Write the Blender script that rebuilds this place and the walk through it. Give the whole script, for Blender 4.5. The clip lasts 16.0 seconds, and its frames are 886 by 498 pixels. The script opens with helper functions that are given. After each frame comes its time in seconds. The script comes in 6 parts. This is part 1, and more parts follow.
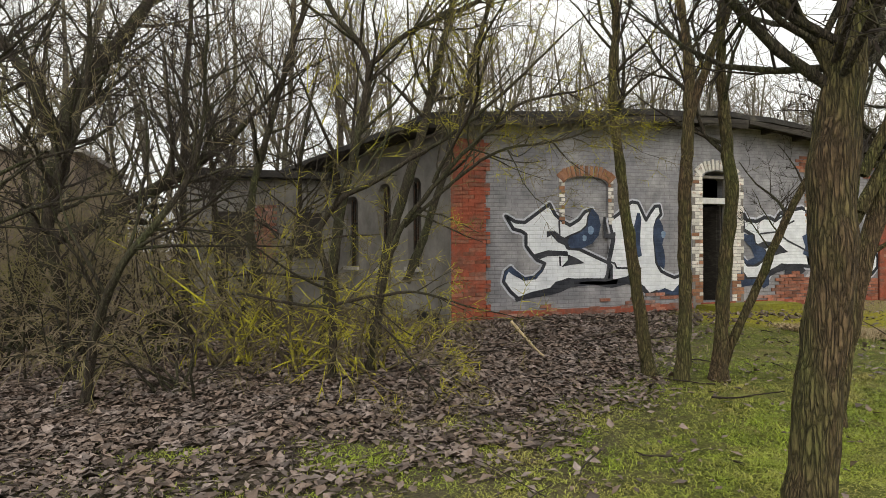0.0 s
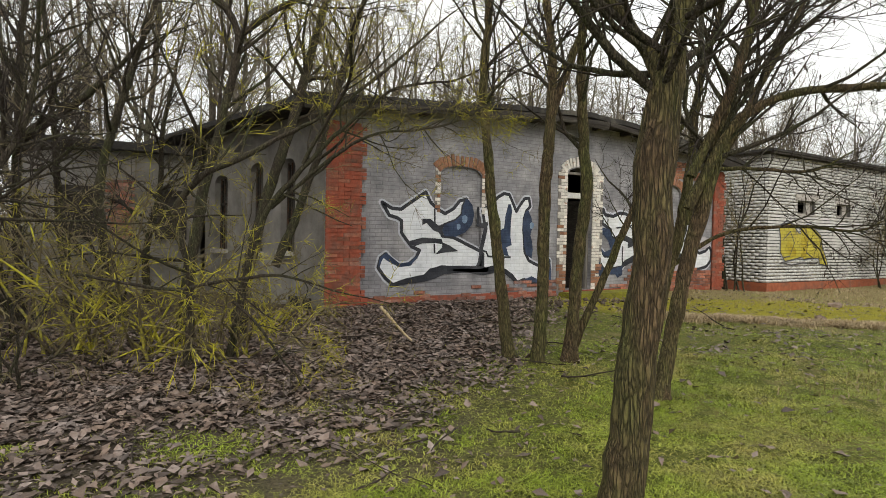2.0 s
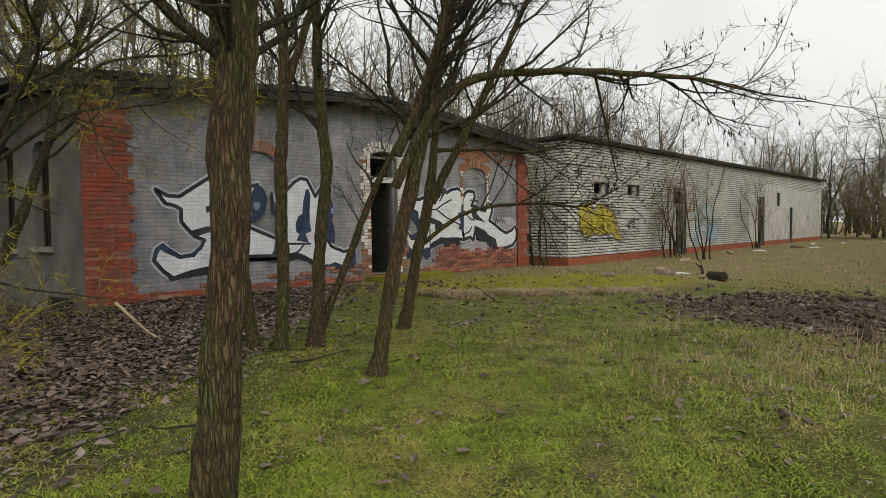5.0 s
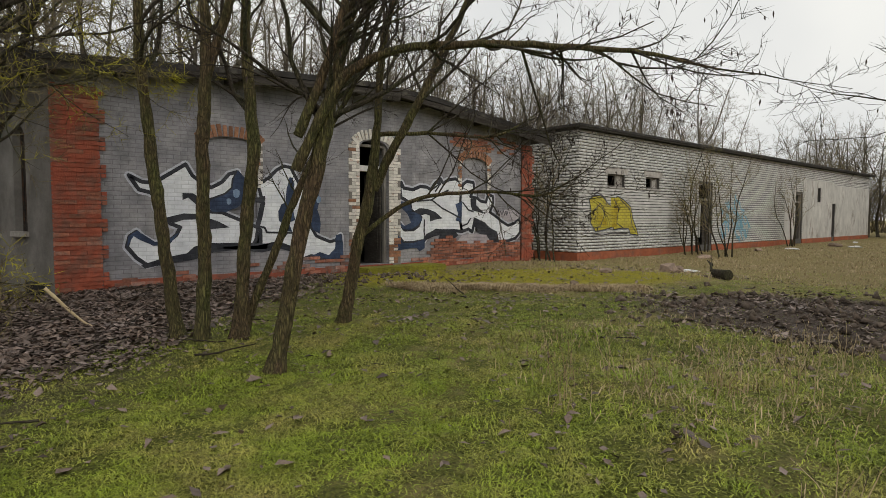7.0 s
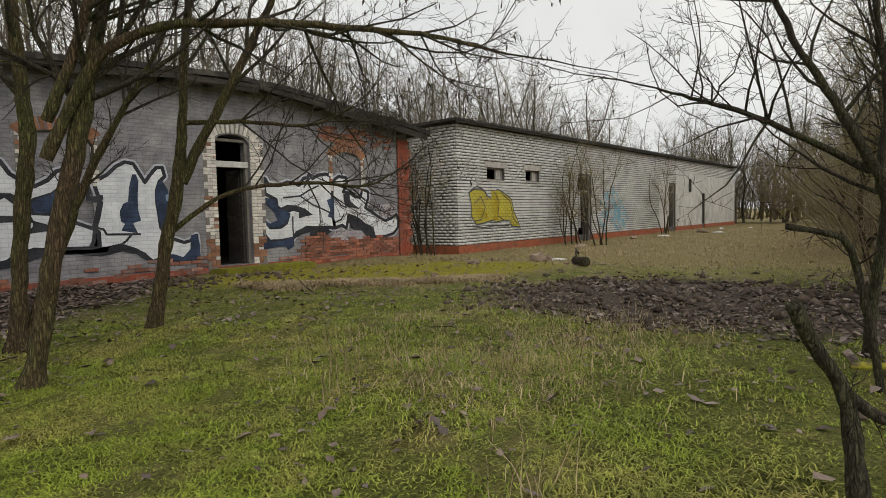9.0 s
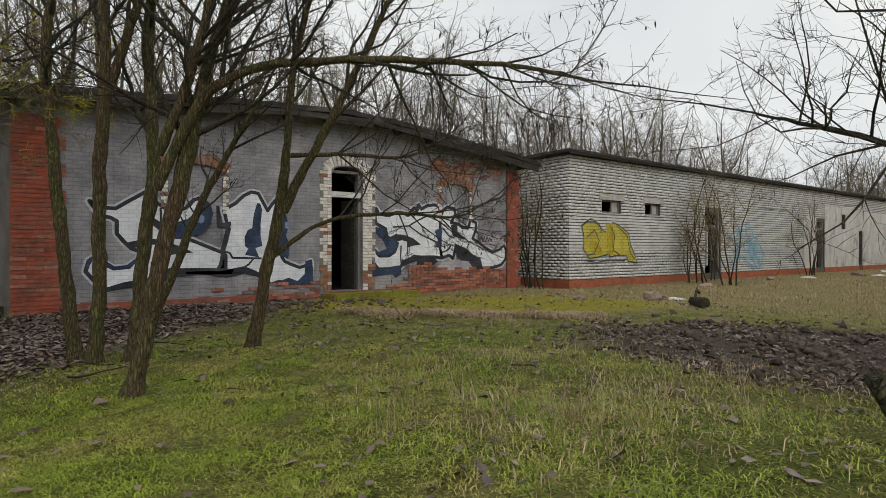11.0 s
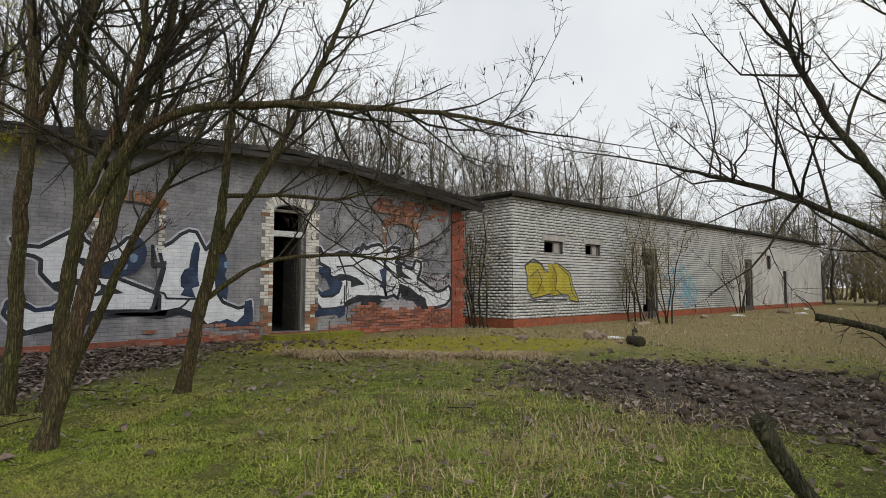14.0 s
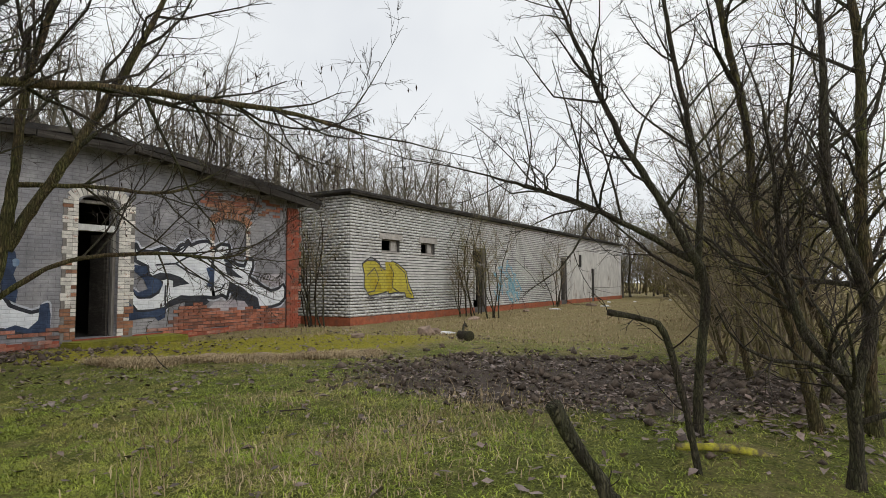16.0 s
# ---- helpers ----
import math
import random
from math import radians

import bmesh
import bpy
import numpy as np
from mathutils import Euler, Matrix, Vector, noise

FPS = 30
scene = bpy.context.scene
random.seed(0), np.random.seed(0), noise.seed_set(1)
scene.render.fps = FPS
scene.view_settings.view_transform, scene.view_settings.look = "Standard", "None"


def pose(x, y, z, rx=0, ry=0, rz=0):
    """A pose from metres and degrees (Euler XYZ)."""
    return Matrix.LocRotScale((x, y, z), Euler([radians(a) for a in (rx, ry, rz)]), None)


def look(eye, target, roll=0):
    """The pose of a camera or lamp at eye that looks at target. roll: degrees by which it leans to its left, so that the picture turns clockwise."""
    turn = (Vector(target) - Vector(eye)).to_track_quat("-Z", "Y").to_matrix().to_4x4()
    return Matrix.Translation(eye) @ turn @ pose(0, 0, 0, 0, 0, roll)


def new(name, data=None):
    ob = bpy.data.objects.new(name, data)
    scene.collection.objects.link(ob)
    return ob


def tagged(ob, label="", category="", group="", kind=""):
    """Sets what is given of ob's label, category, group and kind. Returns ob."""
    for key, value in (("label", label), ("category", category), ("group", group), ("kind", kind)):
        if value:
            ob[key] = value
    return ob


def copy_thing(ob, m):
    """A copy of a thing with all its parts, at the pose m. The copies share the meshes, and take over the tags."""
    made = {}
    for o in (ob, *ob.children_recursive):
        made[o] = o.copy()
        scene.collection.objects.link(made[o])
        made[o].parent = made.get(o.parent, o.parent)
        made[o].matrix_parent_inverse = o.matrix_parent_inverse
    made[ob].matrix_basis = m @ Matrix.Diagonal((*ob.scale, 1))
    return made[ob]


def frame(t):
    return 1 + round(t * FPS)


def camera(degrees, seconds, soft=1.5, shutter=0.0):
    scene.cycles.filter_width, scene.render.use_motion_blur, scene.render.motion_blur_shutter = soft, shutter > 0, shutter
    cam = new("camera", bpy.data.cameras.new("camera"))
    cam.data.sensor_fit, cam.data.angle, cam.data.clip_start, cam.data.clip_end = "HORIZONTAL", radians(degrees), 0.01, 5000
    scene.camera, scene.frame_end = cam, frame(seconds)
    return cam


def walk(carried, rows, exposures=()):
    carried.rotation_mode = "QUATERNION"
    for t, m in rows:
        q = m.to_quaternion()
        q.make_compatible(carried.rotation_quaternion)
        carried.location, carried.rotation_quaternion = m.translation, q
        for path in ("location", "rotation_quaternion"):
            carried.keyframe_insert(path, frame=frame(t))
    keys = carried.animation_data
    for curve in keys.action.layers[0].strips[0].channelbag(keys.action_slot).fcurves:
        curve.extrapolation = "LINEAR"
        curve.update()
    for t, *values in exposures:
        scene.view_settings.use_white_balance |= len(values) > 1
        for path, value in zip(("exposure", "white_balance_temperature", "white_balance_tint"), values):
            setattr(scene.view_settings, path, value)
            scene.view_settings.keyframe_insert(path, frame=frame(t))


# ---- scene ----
cam = camera(75.6, 16.0, soft=0.75)
PATH = [
    (0, (-9.45, -10.109, 1.432), (-8.81, -8.214, 1.43), -0.4),
    (0.5, (-9.367, -10.139, 1.396), (-8.674, -8.263, 1.388), 0.5),
    (1, (-9.341, -10.16, 1.406), (-8.579, -8.311, 1.384), 0.9),
    (1.5, (-9.397, -10.198, 1.429), (-8.52, -8.401, 1.391), 1.0),
    (2, (-9.316, -10.171, 1.405), (-8.305, -8.446, 1.362), 1.2),
    (2.5, (-9.21, -10.159, 1.385), (-8.072, -8.515, 1.334), 0.4),
    (3, (-9.071, -10.255, 1.364), (-7.809, -8.704, 1.318), 0.5),
    (3.5, (-8.942, -10.388, 1.378), (-7.572, -8.932, 1.326), 0.6),
    (4, (-8.697, -10.514, 1.374), (-7.239, -9.147, 1.302), -0.6),
    (6.5, (-7.357, -11.33, 1.318), (-6.099, -9.779, 1.209), -0.9),
    (7, (-7.047, -11.344, 1.306), (-5.759, -9.818, 1.197), 0.1),
    (7.5, (-6.824, -11.472, 1.32), (-5.444, -10.028, 1.205), -1.3),
    (8, (-6.653, -11.722, 1.288), (-5.209, -10.343, 1.183), -1.7),
    (8.5, (-6.417, -11.832, 1.233), (-4.953, -10.474, 1.125), -0.6),
    (9, (-6.188, -11.912, 1.218), (-4.685, -10.598, 1.098), -1.4),
    (9.5, (-6.005, -11.92, 1.155), (-4.629, -10.474, 1.047), -1.7),
    (12, (-5.813, -12.163, 1.273), (-4.653, -10.534, 1.298), 0.6),
    (12.5, (-5.819, -12.171, 1.276), (-4.682, -10.527, 1.351), 0.7),
    (13, (-5.784, -12.175, 1.261), (-4.633, -10.543, 1.373), 0.4),
    (13.5, (-5.752, -12.167, 1.255), (-4.52, -10.596, 1.38), 0.1),
    (14, (-5.776, -12.173, 1.263), (-4.441, -10.69, 1.391), 0.1),
    (14.5, (-5.686, -12.161, 1.242), (-4.256, -10.768, 1.364), 0.1),
    (15, (-5.671, -12.172, 1.246), (-4.134, -10.897, 1.366), 0.0),
    (15.5, (-5.736, -12.206, 1.263), (-4.105, -11.054, 1.385), 0.0),
    (16, (-5.822, -12.25, 1.291), (-4.127, -11.196, 1.408), -0.3),
]
walk(cam, [(t, look(eye, target, roll)) for t, eye, target, roll in PATH],
     exposures=((0, 0.47, 6850, 6), (2, 0.47, 6800, 6), (3.5, 0.22, 6850, 5), (4.2, 0.05, 6850, 5), (7, -0.1, 6800, 7), (9.7, -0.12, 6800, 7), (11.8, -0.1, 6450, 7), (16, 0.0, 6450, 8)))

# ---- world, light, exposure ----
world = bpy.data.worlds.new("overcast_sky")
scene.world = world
world.use_nodes = True
wn, wl = world.node_tree.nodes, world.node_tree.links
wn.clear()
sky = wn.new("ShaderNodeTexSky")
sky.sky_type = "NISHITA"
sky.sun_disc = False
sky.sun_elevation, sky.sun_rotation = radians(32), radians(200)
sky.air_density, sky.dust_density, sky.ozone_density = 1.0, 4.0, 1.0
grey = wn.new("ShaderNodeHueSaturation")
grey.inputs["Saturation"].default_value = 0.2
cloud_tex = wn.new("ShaderNodeTexNoise")
cloud_tex.inputs["Scale"].default_value = 2.2
cloud_tex.inputs["Detail"].default_value = 4.0
cloud_ramp = wn.new("ShaderNodeValToRGB")
cloud_ramp.color_ramp.elements[0].position, cloud_ramp.color_ramp.elements[0].color = 0.3, (8.8, 9.0, 9.5, 1)
cloud_ramp.color_ramp.elements[1].position, cloud_ramp.color_ramp.elements[1].color = 0.75, (11.8, 11.8, 11.8, 1)
sky_mix = wn.new("ShaderNodeMixRGB")
sky_mix.inputs[0].default_value = 0.8
sky_bg = wn.new("ShaderNodeBackground")
sky_bg.inputs["Strength"].default_value = 0.1
sky_out = wn.new("ShaderNodeOutputWorld")
wl.new(sky.outputs[0], grey.inputs["Color"])
wl.new(cloud_tex.outputs["Fac"], cloud_ramp.inputs[0])
wl.new(grey.outputs[0], sky_mix.inputs[1])
wl.new(cloud_ramp.outputs[0], sky_mix.inputs[2])
wl.new(sky_mix.outputs[0], sky_bg.inputs["Color"])
wl.new(sky_bg.outputs[0], sky_out.inputs["Surface"])
sun = new("sun", bpy.data.lights.new("sun", "SUN"))
sun.data.energy, sun.data.angle, sun.data.color = 0.7, radians(40), (1.0, 0.97, 0.92)
sun.matrix_world = look((-6, -16, 14), (0, 0, 0))

# ---- materials ----


def material(name, base, rough=0.85, var=0.25, scale=6.0, second=None, mix_scale=1.5, mix_at=0.5, mix_soft=0.12,
             bump=0.3, bump_scale=40.0, rand=0.0, stretch=None, metal=0.0, island=False, depth=0.02):
    """A worn surface: base colour varied at two scales, an optional second colour in patches, and fine relief."""
    m = bpy.data.materials.new(name)
    m.use_nodes = True
    nt = m.node_tree
    n, l = nt.nodes, nt.links
    p = n["Principled BSDF"]
    p.inputs["Roughness"].default_value = rough
    p.inputs["Metallic"].default_value = metal
    p.inputs["Specular IOR Level"].default_value = 0.3
    geo = n.new("ShaderNodeNewGeometry")
    co = geo.outputs["Position"]
    if stretch:
        mp = n.new("ShaderNodeMapping")
        mp.inputs["Scale"].default_value = stretch
        l.new(co, mp.inputs["Vector"])
        co = mp.outputs["Vector"]
    t1 = n.new("ShaderNodeTexNoise")
    t1.inputs["Scale"].default_value, t1.inputs["Detail"].default_value, t1.inputs["Roughness"].default_value = scale, 6, 0.65
    l.new(co, t1.inputs["Vector"])
    r1 = n.new("ShaderNodeMapRange")
    r1.inputs["From Min"].default_value, r1.inputs["From Max"].default_value = 0.3, 0.7
    r1.inputs["To Min"].default_value, r1.inputs["To Max"].default_value = 1 - var, 1 + var
    l.new(t1.outputs["Fac"], r1.inputs["Value"])
    col = None
    if second:
        t2 = n.new("ShaderNodeTexNoise")
        t2.inputs["Scale"].default_value, t2.inputs["Detail"].default_value, t2.inputs["Roughness"].default_value = mix_scale, 8, 0.7
        l.new(co, t2.inputs["Vector"])
        r2 = n.new("ShaderNodeMapRange")
        r2.inputs["From Min"].default_value, r2.inputs["From Max"].default_value = mix_at - mix_soft, mix_at + mix_soft
        l.new(t2.outputs["Fac"], r2.inputs["Value"])
        mx = n.new("ShaderNodeMixRGB")
        mx.inputs[1].default_value, mx.inputs[2].default_value = (*base, 1), (*second, 1)
        l.new(r2.outputs[0], mx.inputs[0])
        col = mx.outputs[0]
    hsv = n.new("ShaderNodeHueSaturation")
    if col:
        l.new(col, hsv.inputs["Color"])
    else:
        hsv.inputs["Color"].default_value = (*base, 1)
    val = r1.outputs[0]
    if rand:
        r3 = n.new("ShaderNodeMapRange")
        r3.inputs["To Min"].default_value, r3.inputs["To Max"].default_value = 1 - rand, 1 + rand
        if island:
            l.new(geo.outputs["Random Per Island"], r3.inputs["Value"])
        else:
            oi = n.new("ShaderNodeObjectInfo")
            l.new(oi.outputs["Random"], r3.inputs["Value"])
        mu = n.new("ShaderNodeMath")
        mu.operation = "MULTIPLY"
        l.new(val, mu.inputs[0])
        l.new(r3.outputs[0], mu.inputs[1])
        val = mu.outputs[0]
    l.new(val, hsv.inputs["Value"])
    l.new(hsv.outputs[0], p.inputs["Base Color"])
    if bump:
        t3 = n.new("ShaderNodeTexNoise")
        t3.inputs["Scale"].default_value, t3.inputs["Detail"].default_value = bump_scale, 5
        l.new(co, t3.inputs["Vector"])
        b = n.new("ShaderNodeBump")
        b.inputs["Strength"].default_value, b.inputs["Distance"].default_value = bump, depth
        l.new(t3.outputs["Fac"], b.inputs["Height"])
        l.new(b.outputs[0], p.inputs["Normal"])
    return m


def coursed(m, length, height, x0, z0, strength=0.5, joint=0.12, dark=0.75):
    """Brick courses under the paint of m: recessed joints that run through it, on faces that look along y."""
    nt = m.node_tree
    n, l = nt.nodes, nt.links
    p = n["Principled BSDF"]
    geo = n.new("ShaderNodeNewGeometry")
    sep, com = n.new("ShaderNodeSeparateXYZ"), n.new("ShaderNodeCombineXYZ")
    l.new(geo.outputs["Position"], sep.inputs[0])
    wob = n.new("ShaderNodeTexNoise")
    wob.inputs["Scale"].default_value = 3.0
    l.new(geo.outputs["Position"], wob.inputs["Vector"])
    zz = n.new("ShaderNodeMath")
    zz.operation = "MULTIPLY_ADD"
    l.new(wob.outputs["Fac"], zz.inputs[0])
    zz.inputs[1].default_value = 0.012
    l.new(sep.outputs["Z"], zz.inputs[2])
    l.new(sep.outputs["X"], com.inputs["X"])
    l.new(zz.outputs[0], com.inputs["Y"])
    mp = n.new("ShaderNodeMapping")
    mp.inputs["Location"].default_value = (-x0, -z0, 0)
    l.new(com.outputs[0], mp.inputs["Vector"])
    br = n.new("ShaderNodeTexBrick")
    br.inputs["Scale"].default_value = 1.0
    br.inputs["Brick Width"].default_value, br.inputs["Row Height"].default_value = length, height
    br.inputs["Mortar Size"].default_value = height * joint
    br.inputs["Mortar Smooth"].default_value = 0.6
    br.inputs["Color1"].default_value, br.inputs["Color2"].default_value = (1, 1, 1, 1), (0.9, 0.9, 0.9, 1)
    br.inputs["Mortar"].default_value = (dark, dark, dark, 1)
    l.new(mp.outputs[0], br.inputs["Vector"])
    src = p.inputs["Base Color"].links[0].from_socket
    mul = n.new("ShaderNodeMixRGB")
    mul.blend_type = "MULTIPLY"
    mul.inputs[0].default_value = 1.0
    l.new(src, mul.inputs[1])
    l.new(br.outputs["Color"], mul.inputs[2])
    l.new(mul.outputs[0], p.inputs["Base Color"])
    b = n.new("ShaderNodeBump")
    b.inputs["Strength"].default_value, b.inputs["Distance"].default_value = strength, 0.015
    b.invert = True
    l.new(br.outputs["Fac"], b.inputs["Height"])
    if p.inputs["Normal"].links:
        l.new(p.inputs["Normal"].links[0].from_socket, b.inputs["Normal"])
    l.new(b.outputs[0], p.inputs["Normal"])
    return m


def furrowed(m, scale, rise, depth, dark):
    """Long bark plates with deep, dark furrows between them, running up the stem."""
    nt = m.node_tree
    n, l = nt.nodes, nt.links
    p = n["Principled BSDF"]
    geo = n.new("ShaderNodeNewGeometry")
    mp = n.new("ShaderNodeMapping")
    mp.inputs["Scale"].default_value = (1, 1, rise)
    l.new(geo.outputs["Position"], mp.inputs["Vector"])
    bend = n.new("ShaderNodeTexNoise")
    bend.inputs["Scale"].default_value, bend.inputs["Detail"].default_value = scale * 0.5, 3
    l.new(mp.outputs[0], bend.inputs["Vector"])
    off = n.new("ShaderNodeVectorMath")
    off.operation = "MULTIPLY_ADD"
    l.new(bend.outputs["Color"], off.inputs[0])
    off.inputs[1].default_value = (0.05, 0.05, 0.05)
    l.new(mp.outputs[0], off.inputs[2])
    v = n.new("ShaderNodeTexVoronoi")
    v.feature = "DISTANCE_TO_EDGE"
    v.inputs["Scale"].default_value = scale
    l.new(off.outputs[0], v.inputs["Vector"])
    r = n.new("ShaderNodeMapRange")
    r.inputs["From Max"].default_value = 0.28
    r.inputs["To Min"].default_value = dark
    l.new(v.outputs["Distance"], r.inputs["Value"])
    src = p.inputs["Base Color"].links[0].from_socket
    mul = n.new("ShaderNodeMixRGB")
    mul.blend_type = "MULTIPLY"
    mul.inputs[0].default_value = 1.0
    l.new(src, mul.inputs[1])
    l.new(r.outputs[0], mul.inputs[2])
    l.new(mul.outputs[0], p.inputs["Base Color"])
    b = n.new("ShaderNodeBump")
    b.inputs["Strength"].default_value, b.inputs["Distance"].default_value = 1.0, depth
    l.new(r.outputs[0], b.inputs["Height"])
    l.new(p.inputs["Normal"].links[0].from_socket, b.inputs["Normal"])
    l.new(b.outputs[0], p.inputs["Normal"])
    return m


A_LEN, A_ROW = 0.25, 0.077
MAT = {
    "grey_paint": coursed(material("grey_paint", (0.225, 0.218, 0.235), 0.8, 0.28, 3.0, (0.36, 0.345, 0.35), 1.3, 0.56, 0.12, 0.5, 30), A_LEN, A_ROW, 0, 0, 0.5, 0.12, 0.72),
    "side_plaster": material("side_plaster", (0.24, 0.225, 0.21), 0.9, 0.25, 2.0, (0.14, 0.125, 0.11), 0.9, 0.55, 0.15, 0.4, 20),
    "brown_plaster": material("brown_plaster", (0.26, 0.2, 0.15), 0.9, 0.3, 1.2, (0.14, 0.11, 0.09), 0.6, 0.52, 0.15, 0.4, 20),
    "red_brick": material("red_brick", (0.31, 0.115, 0.07), 0.85, 0.35, 14, (0.2, 0.115, 0.09), 4, 0.55, 0.1, 0.5, 60, rand=0.42),
    "red_brick_mass": material("red_brick_mass", (0.29, 0.115, 0.075), 0.85, 0.35, 14, (0.24, 0.17, 0.15), 4, 0.54, 0.1, 0.5, 60, rand=0.42, island=True),
    "red_paint": material("red_paint", (0.3, 0.075, 0.042), 0.8, 0.3, 8, (0.2, 0.085, 0.06), 3, 0.55, 0.1, 0.4, 50),
    "orange_brick": material("orange_brick", (0.28, 0.135, 0.075), 0.85, 0.3, 14, (0.25, 0.13, 0.09), 5, 0.55, 0.1, 0.5, 60, rand=0.3),
    "white_quoin": material("white_quoin", (0.62, 0.58, 0.53), 0.8, 0.2, 12, (0.36, 0.2, 0.14), 7, 0.62, 0.04, 0.5, 50, rand=0.22),
    "mortar": material("mortar", (0.2, 0.18, 0.165), 0.95, 0.25, 9, None, bump=0.5, bump_scale=80),
    "mortar_dark": material("mortar_dark", (0.1, 0.095, 0.09), 0.95, 0.25, 9, None, bump=0.5, bump_scale=80),
    "white_brick": material("white_brick", (0.6, 0.585, 0.56), 0.7, 0.14, 9, (0.44, 0.42, 0.4), 1.3, 0.6, 0.12, 0.35, 60, rand=0.09),
    "white_brick_mass": material("white_brick_mass", (0.6, 0.585, 0.56), 0.7, 0.14, 9, (0.44, 0.42, 0.4), 1.3, 0.6, 0.12, 0.35, 60, rand=0.09, island=True),
    "plinth_red": material("plinth_red", (0.33, 0.1, 0.05), 0.85, 0.25, 6, (0.2, 0.1, 0.07), 2.0, 0.58, 0.1, 0.4, 40),
    "grey_render": material("grey_render", (0.5, 0.48, 0.45), 0.9, 0.22, 2.5, (0.26, 0.23, 0.2), 1.8, 0.6, 0.06, 0.4, 25, stretch=(1, 1, 0.5)),
    "concrete": material("concrete", (0.42, 0.39, 0.36), 0.9, 0.2, 7, (0.28, 0.26, 0.23), 3, 0.58, 0.1, 0.4, 60),
    "tar_felt": material("tar_felt", (0.035, 0.032, 0.03), 0.9, 0.35, 5, (0.09, 0.08, 0.066), 2.2, 0.58, 0.08, 0.6, 30),
    "old_board": material("old_board", (0.04, 0.034, 0.029), 0.9, 0.35, 9, (0.085, 0.075, 0.063), 3, 0.6, 0.1, 0.5, 40, stretch=(0.3, 1, 4)),
    "white_wood": material("white_wood", (0.55, 0.54, 0.52), 0.7, 0.2, 10, (0.3, 0.27, 0.24), 6, 0.62, 0.06, 0.4, 50, stretch=(1, 1, 0.3)),
    "grey_wood": material("grey_wood", (0.24, 0.22, 0.2), 0.85, 0.3, 10, (0.13, 0.115, 0.1), 4, 0.56, 0.1, 0.5, 50, stretch=(1, 1, 0.2)),
    # near-black: the shade of the interiors put into the colour
    "interior_shade": material("interior_shade", (0.03, 0.028, 0.026), 0.95, 0.3, 2, None, bump=0.2),
    "iron": material("iron", (0.06, 0.05, 0.045), 0.7, 0.3, 20, (0.14, 0.07, 0.04), 8, 0.55, 0.1, 0.3, 60, metal=0.5),
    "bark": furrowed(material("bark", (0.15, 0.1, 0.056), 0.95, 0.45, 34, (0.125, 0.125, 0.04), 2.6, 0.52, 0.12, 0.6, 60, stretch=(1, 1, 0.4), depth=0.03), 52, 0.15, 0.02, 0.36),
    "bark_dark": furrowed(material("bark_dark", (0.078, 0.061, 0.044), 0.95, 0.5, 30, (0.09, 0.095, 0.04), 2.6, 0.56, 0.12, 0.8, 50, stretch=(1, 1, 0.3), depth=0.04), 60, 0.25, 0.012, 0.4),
    "twig": material("twig", (0.04, 0.031, 0.025), 0.95, 0.3, 8, (0.09, 0.086, 0.035), 2.0, 0.62, 0.08, 0),
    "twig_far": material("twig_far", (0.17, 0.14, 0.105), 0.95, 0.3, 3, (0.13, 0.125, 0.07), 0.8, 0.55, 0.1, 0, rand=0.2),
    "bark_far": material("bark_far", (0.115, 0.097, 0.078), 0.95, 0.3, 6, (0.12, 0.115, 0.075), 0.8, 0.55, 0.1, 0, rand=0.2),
    "lichen_twig": material("lichen_twig", (0.13, 0.105, 0.06), 0.95, 0.35, 9, (0.44, 0.4, 0.04), 3.2, 0.53, 0.05, 0.3, 80),
    "shrub_twig": material("shrub_twig", (0.21, 0.166, 0.11), 0.95, 0.35, 9, (0.2, 0.185, 0.05), 1.3, 0.56, 0.1, 0),
    "pod": material("pod", (0.045, 0.03, 0.025), 0.8, 0.3, 20, None, bump=0, rand=0.3, island=True),
    "leaf_litter": material("leaf_litter", (0.15, 0.107, 0.084), 0.6, 0.3, 18, (0.22, 0.18, 0.165), 3.5, 0.55, 0.12, 0.3, 70, rand=0.6, island=True),
    "grass_blade": material("grass_blade", (0.22, 0.275, 0.028), 0.6, 0.25, 3, (0.34, 0.29, 0.085), 1.1, 0.56, 0.12, 0, rand=0.6, island=True),
    "dry_grass": material("dry_grass", (0.46, 0.36, 0.22), 0.85, 0.25, 4, (0.24, 0.17, 0.09), 2, 0.55, 0.1, 0, rand=0.3, island=True),
    "moss": material("moss", (0.22, 0.21, 0.025), 0.95, 0.3, 14, (0.12, 0.1, 0.03), 3.0, 0.58, 0.1, 0.8, 90),
    "clod": material("clod", (0.09, 0.066, 0.05), 0.85, 0.35, 12, (0.14, 0.11, 0.085), 4, 0.56, 0.1, 0.6, 60, rand=0.4, island=True),
    "rubble": material("rubble", (0.3, 0.22, 0.17), 0.95, 0.3, 8, (0.18, 0.13, 0.1), 5, 0.55, 0.1, 0.6, 50, rand=0.3),
    "pale_scrap": material("pale_scrap", (0.7, 0.7, 0.7), 0.6, 0.15, 9, None, bump=0.2),
}
